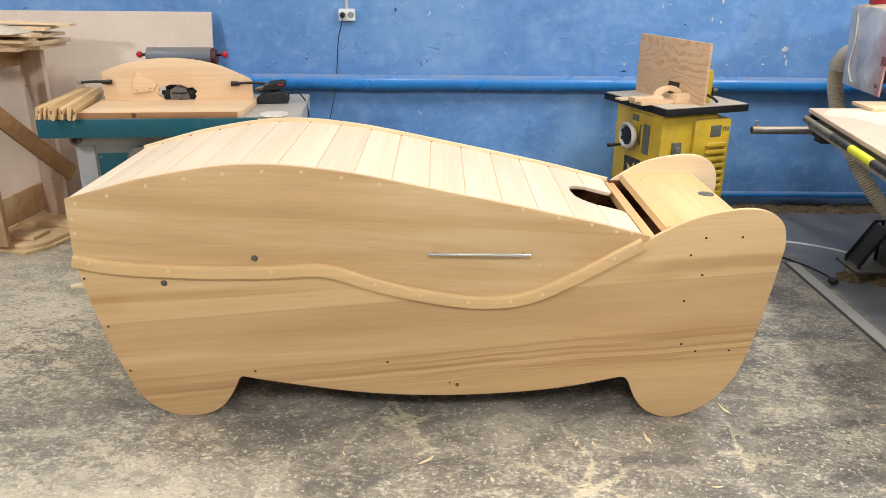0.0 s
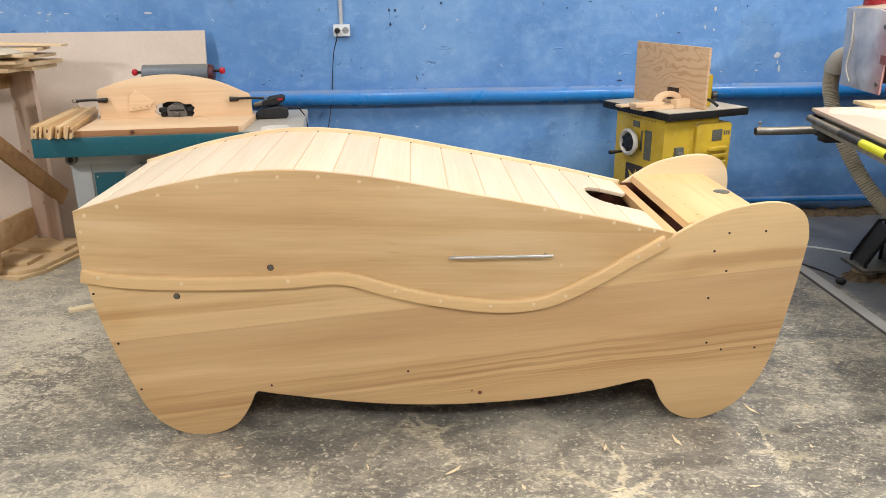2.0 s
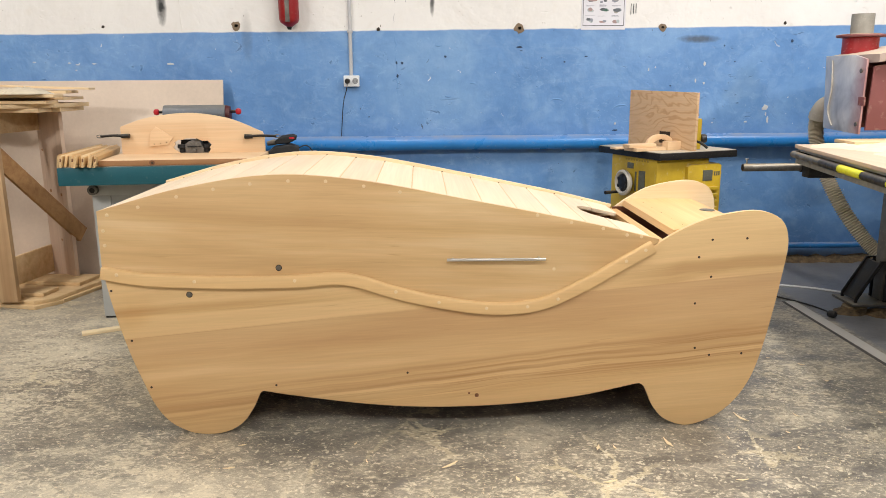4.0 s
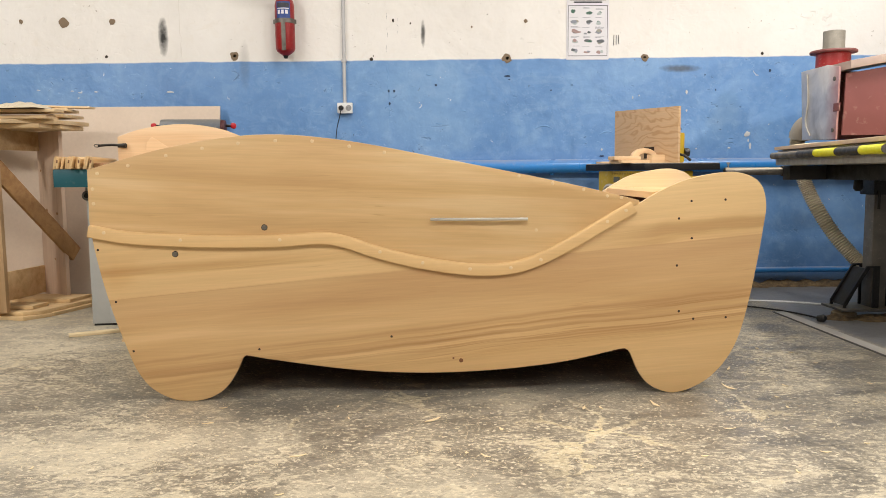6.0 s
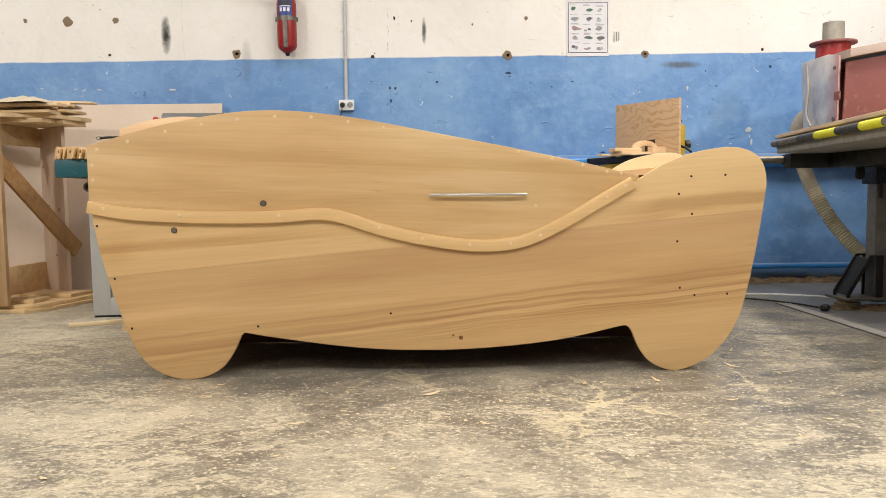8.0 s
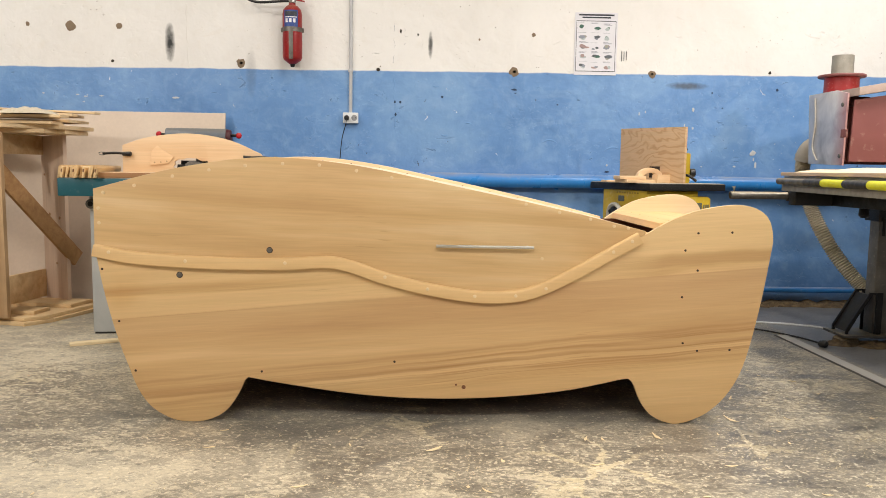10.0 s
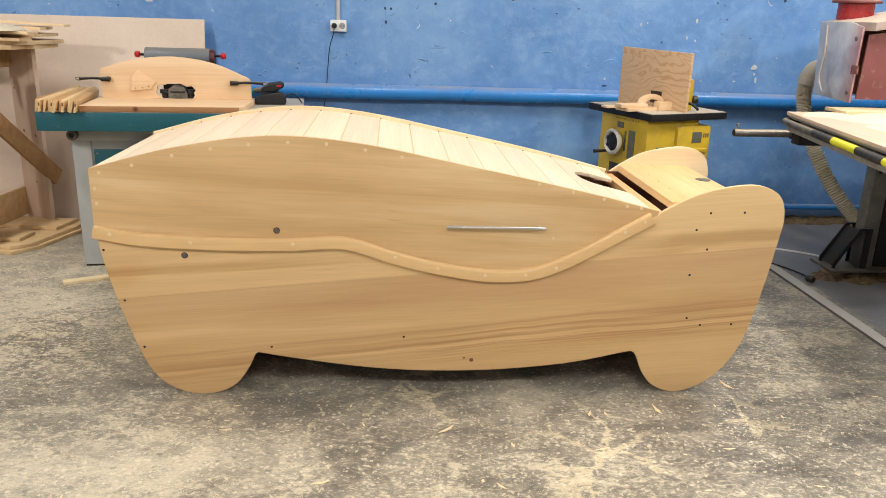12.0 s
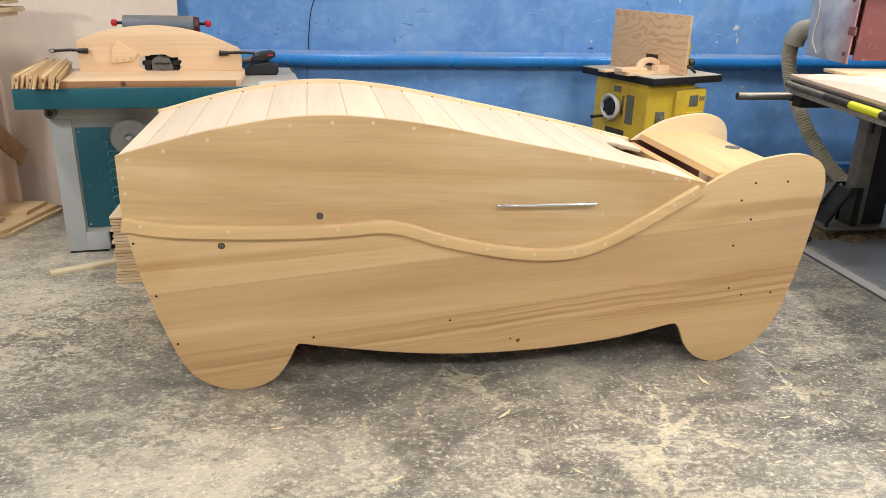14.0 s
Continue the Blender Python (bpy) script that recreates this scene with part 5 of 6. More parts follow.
part("guard_back", box(0.535, 0.695, 0.44, 0.46, 0.001, 0.10, 0.002), black_iron, cut)


def clamp(x0, x1, y, z):
    c = thing("bar_clamp", "dark steel quick clamp that holds the fence", "clamp", (-1.81, 1.262, 0.882), TA, group="fence clamps")
    arm = part("arm", tube(smooth_line([(x0, y, z), ((x0 + x1) / 2, y - 0.003, z + 0.004), (x1, y, z)], 5), 0.0075, 10), black_iron, c)
    e = 0.02 if x1 > x0 else -0.02
    part("grip", rod((x1 - 1.9 * e, y, z), (x1 + 0.4 * e, y, z), 0.011, 0.014, 14, 0.003), black_iron, c)
    part("loop", tube([(x0 - e * (0.2 + math.cos(a)) * 0.9, y, z + 0.008 * math.sin(a)) for a in (i * math.pi / 6 for i in range(12))], 0.003, 6), dull_steel, c)
    part("jaw", box(x1 - 0.008, x1 + 0.008, y, y + 0.055, z - 0.010, z + 0.010, 0.002), black_iron, c)


clamp(0.13, 0.275, 0.335, 0.132)
clamp(1.085, 0.915, 0.335, 0.120)

# battens stacked on edge at the end of the table
rnd = random.Random(5)
prof = [(0.0, 0.0), (0.0085, 0.0), (0.0125, 0.008), (0.0085, 0.014), (0.0125, 0.020), (0.0125, 0.056), (0.006, 0.064), (0.0, 0.058)]
for i in range(11):
    x = -1.808 + 0.0192 * i + rnd.uniform(-0.002, 0.002)
    y0 = 1.250 + rnd.uniform(-0.022, 0.02)
    bm = prism([(a, b * rnd.uniform(0.92, 1.05)) for a, b in prof], 0.0, rnd.uniform(0.58, 0.70), 0.001)
    ob = solo("pine_batten", bm, stack_wood, "profiled pine batten stacked on edge on the machine table", "batten", "battens on the moulder table", loc=(x, y0, 0.8823), turn=5.0 + 0.5 * i + rnd.uniform(-0.6, 0.6))
    ob.rotation_euler[1] = radians(rnd.uniform(4, 14))
    if i % 3 == 1:
        part("end_mark", box(0.002, 0.0095, -0.0006, 0.002, 0.03, 0.046, 0.0), knot_brown, ob)

# cordless tool and a rag-like white disc on the table end
dr = thing("power_tool", "black cordless power tool lying on the machine table", "tool", (-0.735, 1.79, 0.882), 8)
part("battery", prism([(-0.092, 0.0), (0.082, 0.0), (0.094, 0.018), (0.090, 0.058), (0.045, 0.076), (-0.06, 0.062), (-0.098, 0.030)], -0.055, 0.055, 0.010, seg=3), tool_black, dr, "black battery pack")
part("motor_body", prism([(-0.050, 0.074), (0.030, 0.078), (0.078, 0.104), (0.082, 0.128), (0.060, 0.138), (-0.012, 0.128), (-0.056, 0.096)], -0.040, 0.040, 0.012, seg=3), tool_black, dr, "black motor housing")
part("nozzle", rod((-0.050, 0.0, 0.088), (-0.105, 0.0, 0.078), 0.020, 0.014, 16, 0.003), dull_steel, dr, "grey tool nose")
part("side_label", box(0.035, 0.066, -0.0415, -0.038, 0.110, 0.119, 0.001), red_knob, dr, "red mark")
part("cable", tube(smooth_line([(0.06, 0.02, 0.03), (0.13, 0.02, 0.06), (0.17, 0.03, 0.03), (0.20, 0.05, -0.06), (0.22, 0.08, -0.4)], 8), 0.004, 8), tool_black, dr)
dr.scale = (0.92, 0.92, 0.90)
solo("white_disc", lathe([(0.0, 0.0), (0.072, 0.0), (0.076, 0.004), (0.070, 0.010), (0.02, 0.014), (0.0, 0.014)], seg=28), paper_cream, "white round plastic plate on the machine table", "plate", loc=(-0.66, 1.415, 0.882))

# grey roller with red end knobs behind the fence
ro = thing("power_feeder", "grey roller unit with red end knobs on a steel post", "feeder", (-1.235, 1.835, 0.0), 3)
part("roller", rod((-0.185, 0, 1.122), (0.165, 0, 1.122), 0.052, seg=28, bev=0.004), roller_grey, ro, "grey ribbed roller")
part("end_plate", rod((0.165, 0, 1.122), (0.19, 0, 1.122), 0.050, 0.044, 24, 0.003), dark_end, ro, "dark red end plate")
for kx, sgn in ((-0.185, -1), (0.19, 1)):
    part("axle", rod((kx, 0, 1.135), (kx + sgn * 0.035, 0, 1.135), 0.008, seg=12), black_iron, ro)
    part("knob", lathe([(0.004, -0.018), (0.013, -0.014), (0.018, 0.0), (0.013, 0.014), (0.004, 0.018)], (kx + sgn * 0.045, 0, 1.135), 18), red_knob, ro, "red ball knob")
part("post", rod((0.0, 0.03, 0.882), (0.0, 0.03, 1.09), 0.025, seg=18), dull_steel, ro)

# ---- yellow table saw ----
YA_ = 20.8
ys = thing("yellow_table_saw", "yellow cast machine with a dark table, crank wheel and louvred side", "machine", (1.421, 1.609, 0.0), YA_)
part("table_top", box(0.0, 0.56, 0.0, 0.62, 0.848, 0.888, 0.004), black_iron, ys, "dark cast-iron table with a dusty top")
part("table_face", box(0.006, 0.554, 0.006, 0.614, 0.888, 0.8915, 0.001), saw_top, ys)
hull = part("cabinet", prism([(0.02, 0.0), (0.40, 0.0), (0.40, 0.845), (0.02, 0.845)], 0.05, 0.50, 0.012), yellow_paint, ys, "yellow painted cabinet")
skirt = part("side_cover", prism([(0.225, 0.03), (0.475, 0.03), (0.475, 0.800), (0.455, 0.812), (0.245, 0.812), (0.225, 0.80)], 0.025, 0.44, 0.010), yellow_paint, ys, "yellow side cover with louvres")
for i in range(11):
    z = 0.655 - 0.041 * i
    part("louvre", prism([(0.315, z), (0.44, z), (0.448, z + 0.008), (0.44, z + 0.022), (0.315, z + 0.022), (0.307, z + 0.008)], 0.004, 0.026, 0.006), yellow_paint, skirt)
part("name_plate", box(0.335, 0.405, 0.0215, 0.026, 0.712, 0.775, 0.001), label_grey, skirt, "dull metal plate with unreadable text")
for i in range(3):
    part("text_bar", box(0.418 + 0.016 * i, 0.427 + 0.016 * i, 0.023, 0.026, 0.740, 0.765, 0), label_grey, skirt)
sw = part("switch", box(0.095, 0.150, 0.03, 0.052, 0.610, 0.690, 0.004), label_grey, ys, "grey rocker switch")
part("button", box(0.108, 0.136, 0.02, 0.032, 0.632, 0.664, 0.004), cast_iron, sw)
# face with the crank wheel (the side that looks to the left of the saw)
wheel = part("crank_wheel", lathe([(0.053, 0.0), (0.060, -0.002), (0.068, 0.0), (0.078, 0.012), (0.078, 0.026), (0.066, 0.034), (0.056, 0.026), (0.053, 0.018)], seg=32), ring_grey, ys, "grey metal crank wheel with a black centre", (-0.008, 0.305, 0.690))
wheel.rotation_euler = (0, radians(-90), 0)
part("hub", lathe([(0.0, 0.0), (0.054, 0.0), (0.054, 0.020), (0.04, 0.027), (0.0, 0.030)], seg=24), black_plastic, wheel, "black plastic hub")
for i in range(6):
    a = i * math.pi / 3
    part("lobe", rod((0.042 * math.cos(a), 0.042 * math.sin(a), 0.004), (0.042 * math.cos(a), 0.042 * math.sin(a), 0.030), 0.012, seg=10, bev=0.002), black_plastic, wheel)
part("crank_handle", rod((-0.062, 0.045, 0.02), (-0.062, 0.045, 0.115), 0.008, 0.012, 12, 0.002), black_iron, wheel, "small turned handle")
for y0, y1, z0, z1, m in ((0.155, 0.215, 0.60, 0.77, label_grey), (0.238, 0.252, 0.64, 0.76, label_grey), (0.27, 0.33, 0.775, 0.81, label_grey), (0.215, 0.375, 0.45, 0.555, label_dark)):
    part("plate", box(0.0165, 0.0215, y0, y1, z0, z1, 0.001), m, ys)
part("sticker_drop", prism([(0.245, 0.475), (0.275, 0.53), (0.30, 0.49), (0.345, 0.515), (0.33, 0.475)], 0.0145, 0.0165, 0, "yz"), yellow_paint, ys)
for i in range(9):
    part("text_bar", box(0.0175, 0.021, 0.338 - 0.026 * i, 0.350 - 0.026 * i, 0.824, 0.834, 0), text_brown, ys)
part("motor_box", box(0.305, 0.365, 0.09, 0.20, 0.8915, 1.075, 0.012), yellow_paint, ys, "yellow riving guard housing")
part("lock_knob", rod((0.365, 0.10, 0.955), (0.395, 0.09, 0.955), 0.026, seg=16, bev=0.004), black_plastic, ys)
part("lock_lever", tube(smooth_line([(0.30, 0.09, 0.945), (0.325, 0.05, 0.935), (0.36, 0.03, 0.905)], 5), 0.008, 8), black_iron, ys)
part("guard_screw", rod((0.30, 0.10, 1.08), (0.33, 0.095, 1.10), 0.012, seg=12), black_plastic, ys)

bd = prism([(0.0, 0.0), (0.57, 0.0), (0.57, 0.344), (0.0, 0.334)], -0.009, 0.009, 0.001, "yz")
ply = solo("plywood_board", bd, plywood_face, "square of figured plywood standing upright on the saw table", "board", loc=(1.660, 1.722, 0.8917), turn=26)
part("saw_slot", prism([(0.20, 0.03), (0.29, 0.03), (0.29, 0.10), (0.20, 0.10)], -0.0102, -0.0088, 0, "yz"), screw_hole, ply, "dark slot cut in the plywood")
pj = thing("push_jig", "small pine jig with an arched grip lying on the saw table", "jig", (1.415, 1.75, 0.8917), 24)
part("sole", box(-0.10, 0.14, 0.0, 0.10, 0.0, 0.016, 0.002), fence_wood, pj)
part("strip", prism([(-0.13, 0.02), (0.03, 0.005), (0.05, 0.06), (-0.12, 0.085)], 0.016, 0.034, 0.003, "xy"), fence_wood, pj, "loose pine offcut")
outer = [(0.005 + 0.088 * (1 - math.cos(a)), 0.016 + 0.060 * math.sin(a) ** 0.8) for a in (math.pi * i / 12 for i in range(13))]
inner = [(0.045 + 0.050 * (1 - math.cos(a)), 0.022 + 0.028 * math.sin(a)) for a in (math.pi * i / 10 for i in range(11))]
part("grip", prism(outer + list(reversed(inner)), 0.045, 0.066, 0.004), fence_wood, pj, "arched wooden grip")
pj.scale = (1.15, 1.15, 1.2)
part("side_block", box(0.09, 0.21, -0.015, 0.03, 0.0, 0.042, 0.003), fence_wood, pj)
solo("loose_slip", box(-0.12, 0.06, -0.03, 0.03, 0.0, 0.012, 0.002), fence_wood, "thin pine slip on the saw table", "offcut", loc=(1.33, 1.93, 0.8917), turn=20)

dusty_board = wood("dusty_board", srgb(202, 180, 158), srgb(180, 154, 130), "y", 0.8, 0.05, 0.6)
# ---- sander with hood, table and dust hose ----
sa = thing("belt_sander", "large dusty sanding machine with a red hood over a steel table", "machine", (2.0, 1.26, 0.0), 0)
tab = part("table_plate", prism([(0.03, 0.0), (1.9, 0.05), (1.9, -1.40), (-0.195, -1.40)], 0.868, 0.908, 0.003, "xy"), channel_grey, sa, "grey steel table channel")
part("top_board", prism([(0.02, 0.0), (1.9, 0.05), (1.9, -1.40), (-0.20, -1.40)], 0.948, 0.966, 0.003, "xy"), dusty_board, sa, "plywood table surface covered in sawdust")
part("under_plate", prism([(0.05, 0.02), (1.9, 0.07), (1.9, -1.35), (-0.16, -1.35)], 0.929, 0.9465, 0.002, "xy"), table_grey, sa)
part("under_beam", box(0.10, 1.7, -0.02, 0.06, 0.79, 0.867, 0.004), black_iron, sa, "black steel beam under the table")
part("under_beam", box(0.30, 0.38, -1.3, -0.02, 0.79, 0.867, 0.004), black_iron, sa)
P0, P1 = Vector((0.0, -0.03, 0.918)), Vector((-0.215, -1.38, 0.918))
rail = part("edge_bar", tube([P0 + (P1 - P0) * i / 2 for i in range(3)], 0.017, 14), dull_steel, sa, "round steel edge bar striped black and yellow")
part("bar_end", tube(smooth_line([P0, P0 + Vector((0.05, 0.035, 0)), P0 + Vector((0.3, 0.05, 0))], 5), 0.017, 12), black_iron, rail)
L = (P1 - P0).length
for d, e in ((0.42, 0.232), (0.907, 0.245)):
    a, b = P0 + (P1 - P0) * d / L, P0 + (P1 - P0) * (d + e) / L
    part("black_stripe", tube([a, b], 0.0180, 14), black_plastic, rail, "black warning stripe")
for d, e in ((0.654, 0.251), (1.154, 0.205)):
    a, b = P0 + (P1 - P0) * d / L, P0 + (P1 - P0) * (d + e) / L
    part("yellow_stripe", tube([a, b], 0.0182, 14), yellow_tape, rail, "yellow warning stripe")
rodp = part("guide_rod", rod((-0.215, 0.08, 0.838), (0.75, 0.08, 0.838), 0.021, seg=18, bev=0.002), dull_steel, sa, "round steel guide rod")
part("rod_end", rod((-0.2165, 0.08, 0.838), (-0.20, 0.08, 0.838), 0.0165, seg=16), black_iron, rodp)
part("rod_screw", lathe([(0.005, 0.0), (0.005, 0.022), (0.010, 0.024), (0.010, 0.032)], (-0.195, 0.08, 0.855), 10), steel, rodp)
part("rod_stop", rod((0.10, 0.08, 0.838), (0.17, 0.08, 0.838), 0.028, seg=16, bev=0.003), black_iron, rodp)
rnd = random.Random(12)


def mounds(places, base):
    """Low uneven heaps, each given by centre, radius and height."""
    bm = bmesh.new()
    for hx, hy, hr, hh in places:
        n, m = 22, 5
        ph = [rnd.uniform(0, 6.28) for _ in range(3)]
        rings = []
        for j in range(m + 1):
            t = j / m
            rings.append([bm.verts.new((hx + hr * t * (1 + 0.15 * math.sin(3 * a + ph[0])) * math.cos(a), hy + 0.7 * hr * t * (1 + 0.15 * math.sin(2 * a + ph[1])) * math.sin(a), base + hh * (1 - t * t) * (0.8 + 0.3 * math.sin(4 * a + ph[2] + 3 * t)))) for a in (2 * math.pi * i / n for i in range(n))])
        for a, b in zip(rings, rings[1:]):
            for i in range(n):
                bm.faces.new((a[i], b[i], b[(i + 1) % n], a[(i + 1) % n]))
        bmesh.ops.remove_doubles(bm, verts=rings[0], dist=0.001)
    return bm


bm = mounds(((0.17, -0.15, 0.15, 0.016), (0.34, -0.30, 0.24, 0.026), (0.30, -0.62, 0.22, 0.014), (0.62, -0.28, 0.36, 0.035), (0.95, -0.5, 0.4, 0.04), (0.42, -0.18, 0.18, 0.02), (0.75, -0.75, 0.35, 0.03)), 0.9662)
solo("sawdust_heap", bm, dust_heap, "pale heaps of sawdust on the sander table", "sawdust", kind="stuff", loc=(2.0, 1.26, 0.0))
# hood
hd = part("hood_door", prism([(0.46, 1.02), (0.09, 1.008), (0.08, 1.40), (0.20, 1.425), (0.50, 1.425)], 0.40, 0.412, 0.003, "yz"), hood_sheet, sa, "bare dented metal hood door")
part("weld_seam", tube(smooth_line([(0.397, 0.42, 1.40), (0.396, 0.40, 1.25), (0.395, 0.415, 1.12), (0.396, 0.36, 1.04)], 6), 0.0045, 6), ring_grey, hd)
part("hinge", box(0.394, 0.402, 0.055, 0.115, 1.16, 1.205, 0.002), red_dusty, hd)
for hz in (1.06, 1.34):
    part("hood_bolt", rod((0.394, 0.12, hz), (0.402, 0.12, hz), 0.012, seg=10, bev=0.002), dull_steel, hd)
hood = part("hood_front", prism([(0.425, 1.030), (1.7, 1.030), (1.7, 1.57), (0.437, 1.362)], 0.070, 0.082, 0.003), red_dusty, sa, "dusty red hood side")
part("hood_roof", prism([(0.43, 1.382), (0.43, 1.425), (1.72, 1.66), (1.72, 1.605)], 0.02, 0.52, 0.003), roof_dusty, sa, "dusty red sloping hood roof")
part("hood_back", box(0.41, 1.7, 0.46, 0.472, 1.02, 1.40, 0.002), red_dusty, sa)
part("work_board", box(0.28, 1.5, -0.10, 0.10, 0.9665, 0.985, 0.003), pile_wood, sa, "pale board under the hood")
fl = part("outlet", lathe([(0.095, 0.0), (0.095, 0.126)], (0.575, 0.47, 1.40), 28), red_paint, sa, "red round outlet with a flange")
part("flange", lathe([(0.05, 0.0), (0.128, 0.002), (0.131, 0.008), (0.128, 0.016), (0.10, 0.020), (0.05, 0.020)], (0.575, 0.47, 1.526), 28), red_dusty, fl, "dusty reddish-brown flange")
part("duct_stub", lathe([(0.060, 0.0), (0.060, 0.11), (0.056, 0.11), (0.056, 0.02)], (0.575, 0.47, 1.546), 24), channel_grey, fl, "grey duct stub")
part("outlet_base", box(0.46, 0.69, 0.36, 0.58, 1.36, 1.41, 0.004), red_dusty, sa)
# column and foot
col = part("column", box(0.665, 0.755, 0.14, 0.23, 0.03, 0.80, 0.004), column_grey, sa, "square grey steel column")
part("column_back", box(0.765, 0.90, 0.15, 0.26, 0.03, 0.80, 0.004), black_iron, sa)
part("column_head", box(0.655, 0.92, 0.13, 0.27, 0.70, 0.805, 0.004), black_iron, sa)
part("stop_bolt", rod((0.68, 0.12, 0.62), (0.68, 0.12, 0.72), 0.008, seg=10), black_iron, sa)
part("hang_knob", lathe([(0.014, -0.075), (0.026, -0.06), (0.022, -0.01), (0.012, 0.0)], (0.50, 0.02, 0.80), 14), black_plastic, sa)
for gy in (0.11, 0.25):
    part("gusset", prism([(0.50, 0.062), (0.515, 0.062), (0.515, 0.085), (0.645, 0.29), (0.665, 0.29), (0.665, 0.062), (0.70, 0.055), (0.70, 0.30), (0.625, 0.30), (0.50, 0.09)], gy, gy + 0.012, 0.001), black_iron, sa, "black triangular gusset")
part("gusset_web", prism([(0.505, 0.075), (0.625, 0.285), (0.640, 0.285), (0.525, 0.075)], 0.122, 0.25, 0.001), black_iron, sa)
part("foot_plate", box(0.47, 1.05, 0.07, 0.30, 0.048, 0.062, 0.002), dull_steel, sa, "steel foot plate")
part("foot_pad", lathe([(0.05, 0.0), (0.07, 0.008), (0.066, 0.03), (0.04, 0.048)], (0.53, 0.16, 0.0), 16), foot_dirt, sa, "levelling foot caked with brown dirt")
part("foot_pad", lathe([(0.05, 0.0), (0.07, 0.008), (0.066, 0.03), (0.04, 0.048)], (0.98, 0.18, 0.0), 16), foot_dirt, sa)

solo("floor_dirt", mounds(((2.50, 1.40, 0.11, 0.030), (2.66, 1.36, 0.13, 0.026), (2.84, 1.40, 0.14, 0.034), (2.98, 1.44, 0.12, 0.024)), 0.0006), grit, "brown dirt and dust heaped round the machine feet", "dirt", kind="stuff")

# dust hose: ribbed, from an elbow behind the hood down to the foot
hose = thing("dust_hose", "grey ribbed dust hose that bends down from the hood", "hose")
way = smooth_line([(2.60, 2.14, 1.105), (2.595, 2.17, 1.03), (2.605, 2.18, 0.93), (2.635, 2.16, 0.80), (2.685, 2.12, 0.65), (2.765, 2.05, 0.47), (2.86, 1.96, 0.31), (2.95, 1.88, 0.20), (3.10, 1.80, 0.09)], 50)
part("ribbed_tube", tube(way, lambda t: 0.043 + 0.005 * math.cos(t * len(way) * 2 * math.pi / 4.0), 18), hose_grey, hose, "ribbed grey plastic tube")
part("collar", tube([(2.599, 2.141, 1.085), (2.597, 2.152, 1.045)], 0.064, 20), elbow_grey, hose, "collar under the elbow")
part("elbow", tube(smooth_line([(2.75, 2.00, 1.14), (2.68, 2.06, 1.150), (2.615, 2.12, 1.125), (2.59, 2.15, 1.06)], 7), 0.061, 18), elbow_grey, hose, "dusty grey elbow")

# cables on the floor
solo("white_cable", tube(smooth_line([(1.75, 2.12, 0.006), (2.1, 2.02, 0.006), (2.40, 1.95, 0.006), (2.60, 1.83, 0.006), (2.74, 1.62, 0.02)], 8), 0.006, 8), white_plastic, "white cable lying across the floor", "cable")
bc = thing("black_cord", "black cord with a plug lying on the floor", "cable")
part("cord", tube(smooth_line([(1.70, 1.95, 0.005), (1.98, 1.86, 0.005), (2.16, 1.77, 0.005), (2.30, 1.58, 0.005), (2.36, 1.42, 0.005), (2.345, 1.33, 0.012)], 8), 0.005, 8), black_plastic, bc)
part("plug", lathe([(0.010, -0.03), (0.019, -0.022), (0.021, 0.012), (0.012, 0.024)], seg=16), black_plastic, bc, "black plug", (2.337, 1.295, 0.022)).rotation_euler = (radians(80), 0, radians(12))

# ---- timber stand with planks on it ----
st = thing("timber_stand", "rough pine stand with a diagonal brace on a planked base", "stand", (-2.20, 1.66, 0.0), 0)
D, W = Vector((0.29, 0.957)), Vector((-0.957, 0.29))


def board(a, b, c, d, z0, z1, bev=0.003):
    """A flat board between four plan corners given as (inward, back) steps."""
    pts = [tuple(W * u + D * v) for u, v in (a, b, c, d)]
    return prism(pts, z0, z1, bev, "xy")


part("base_plank", board((0.02, 0.0), (1.0, 0.0), (1.0, 0.16), (-0.04, 0.16), 0.0, 0.022), base_pine, st)
part("base_plank", board((-0.04, 0.17), (1.0, 0.17), (1.0, 0.62), (-0.04, 0.62), 0.0, 0.022), base_pine, st)
part("base_plank", prism([tuple(W * u + D * v) for u, v in ((0.05, 0.03), (0.9, 0.03), (0.9, 0.62), (-0.02, 0.62), (-0.02, 0.12))], 0.0225, 0.045, 0.003, "xy"), base_pine, st)
part("base_cleat", board((0.06, 0.12), (0.36, 0.06), (0.38, 0.20), (0.08, 0.27), 0.0455, 0.068), base_pine, st, "short pine cleat on the base")
part("base_cleat", board((0.02, 0.38), (0.42, 0.33), (0.44, 0.52), (0.04, 0.60), 0.0455, 0.068), base_pine, st)
# posts
def plumb(x0, x1, y0, y1, z0, z1, lean=0.0, m=rough_pine, label=""):
    bm = box(x0, x1, y0, y1, z0, z1, 0.003)
    for v in bm.verts:
        v.co.x += lean * (v.co.z - z0)
    return part("post", bm, m, st, label)


plumb(-0.255, -0.118, 0.02, 0.058, 0.045, 1.13, -0.004)
plumb(-0.90, -0.76, 0.24, 0.28, 0.045, 1.12)


def slab(name, a, b, thick, z0, z1, material, label=""):
    """An upright board between two plan points."""
    p, q = Vector(a), Vector(b)
    d = (q - p).normalized()
    n = Vector((-d.y, d.x)) * thick
    return part(name, prism([tuple(p), tuple(q), tuple(q + n), tuple(p + n)], z0, z1, 0.002, "xy"), material, st, label)


slab("back_panel", (-0.215, 0.690), (0.000, 0.535), 0.024, 0.0455, 1.133, pinkish_pine, "pale pinkish pine upright board with knots")
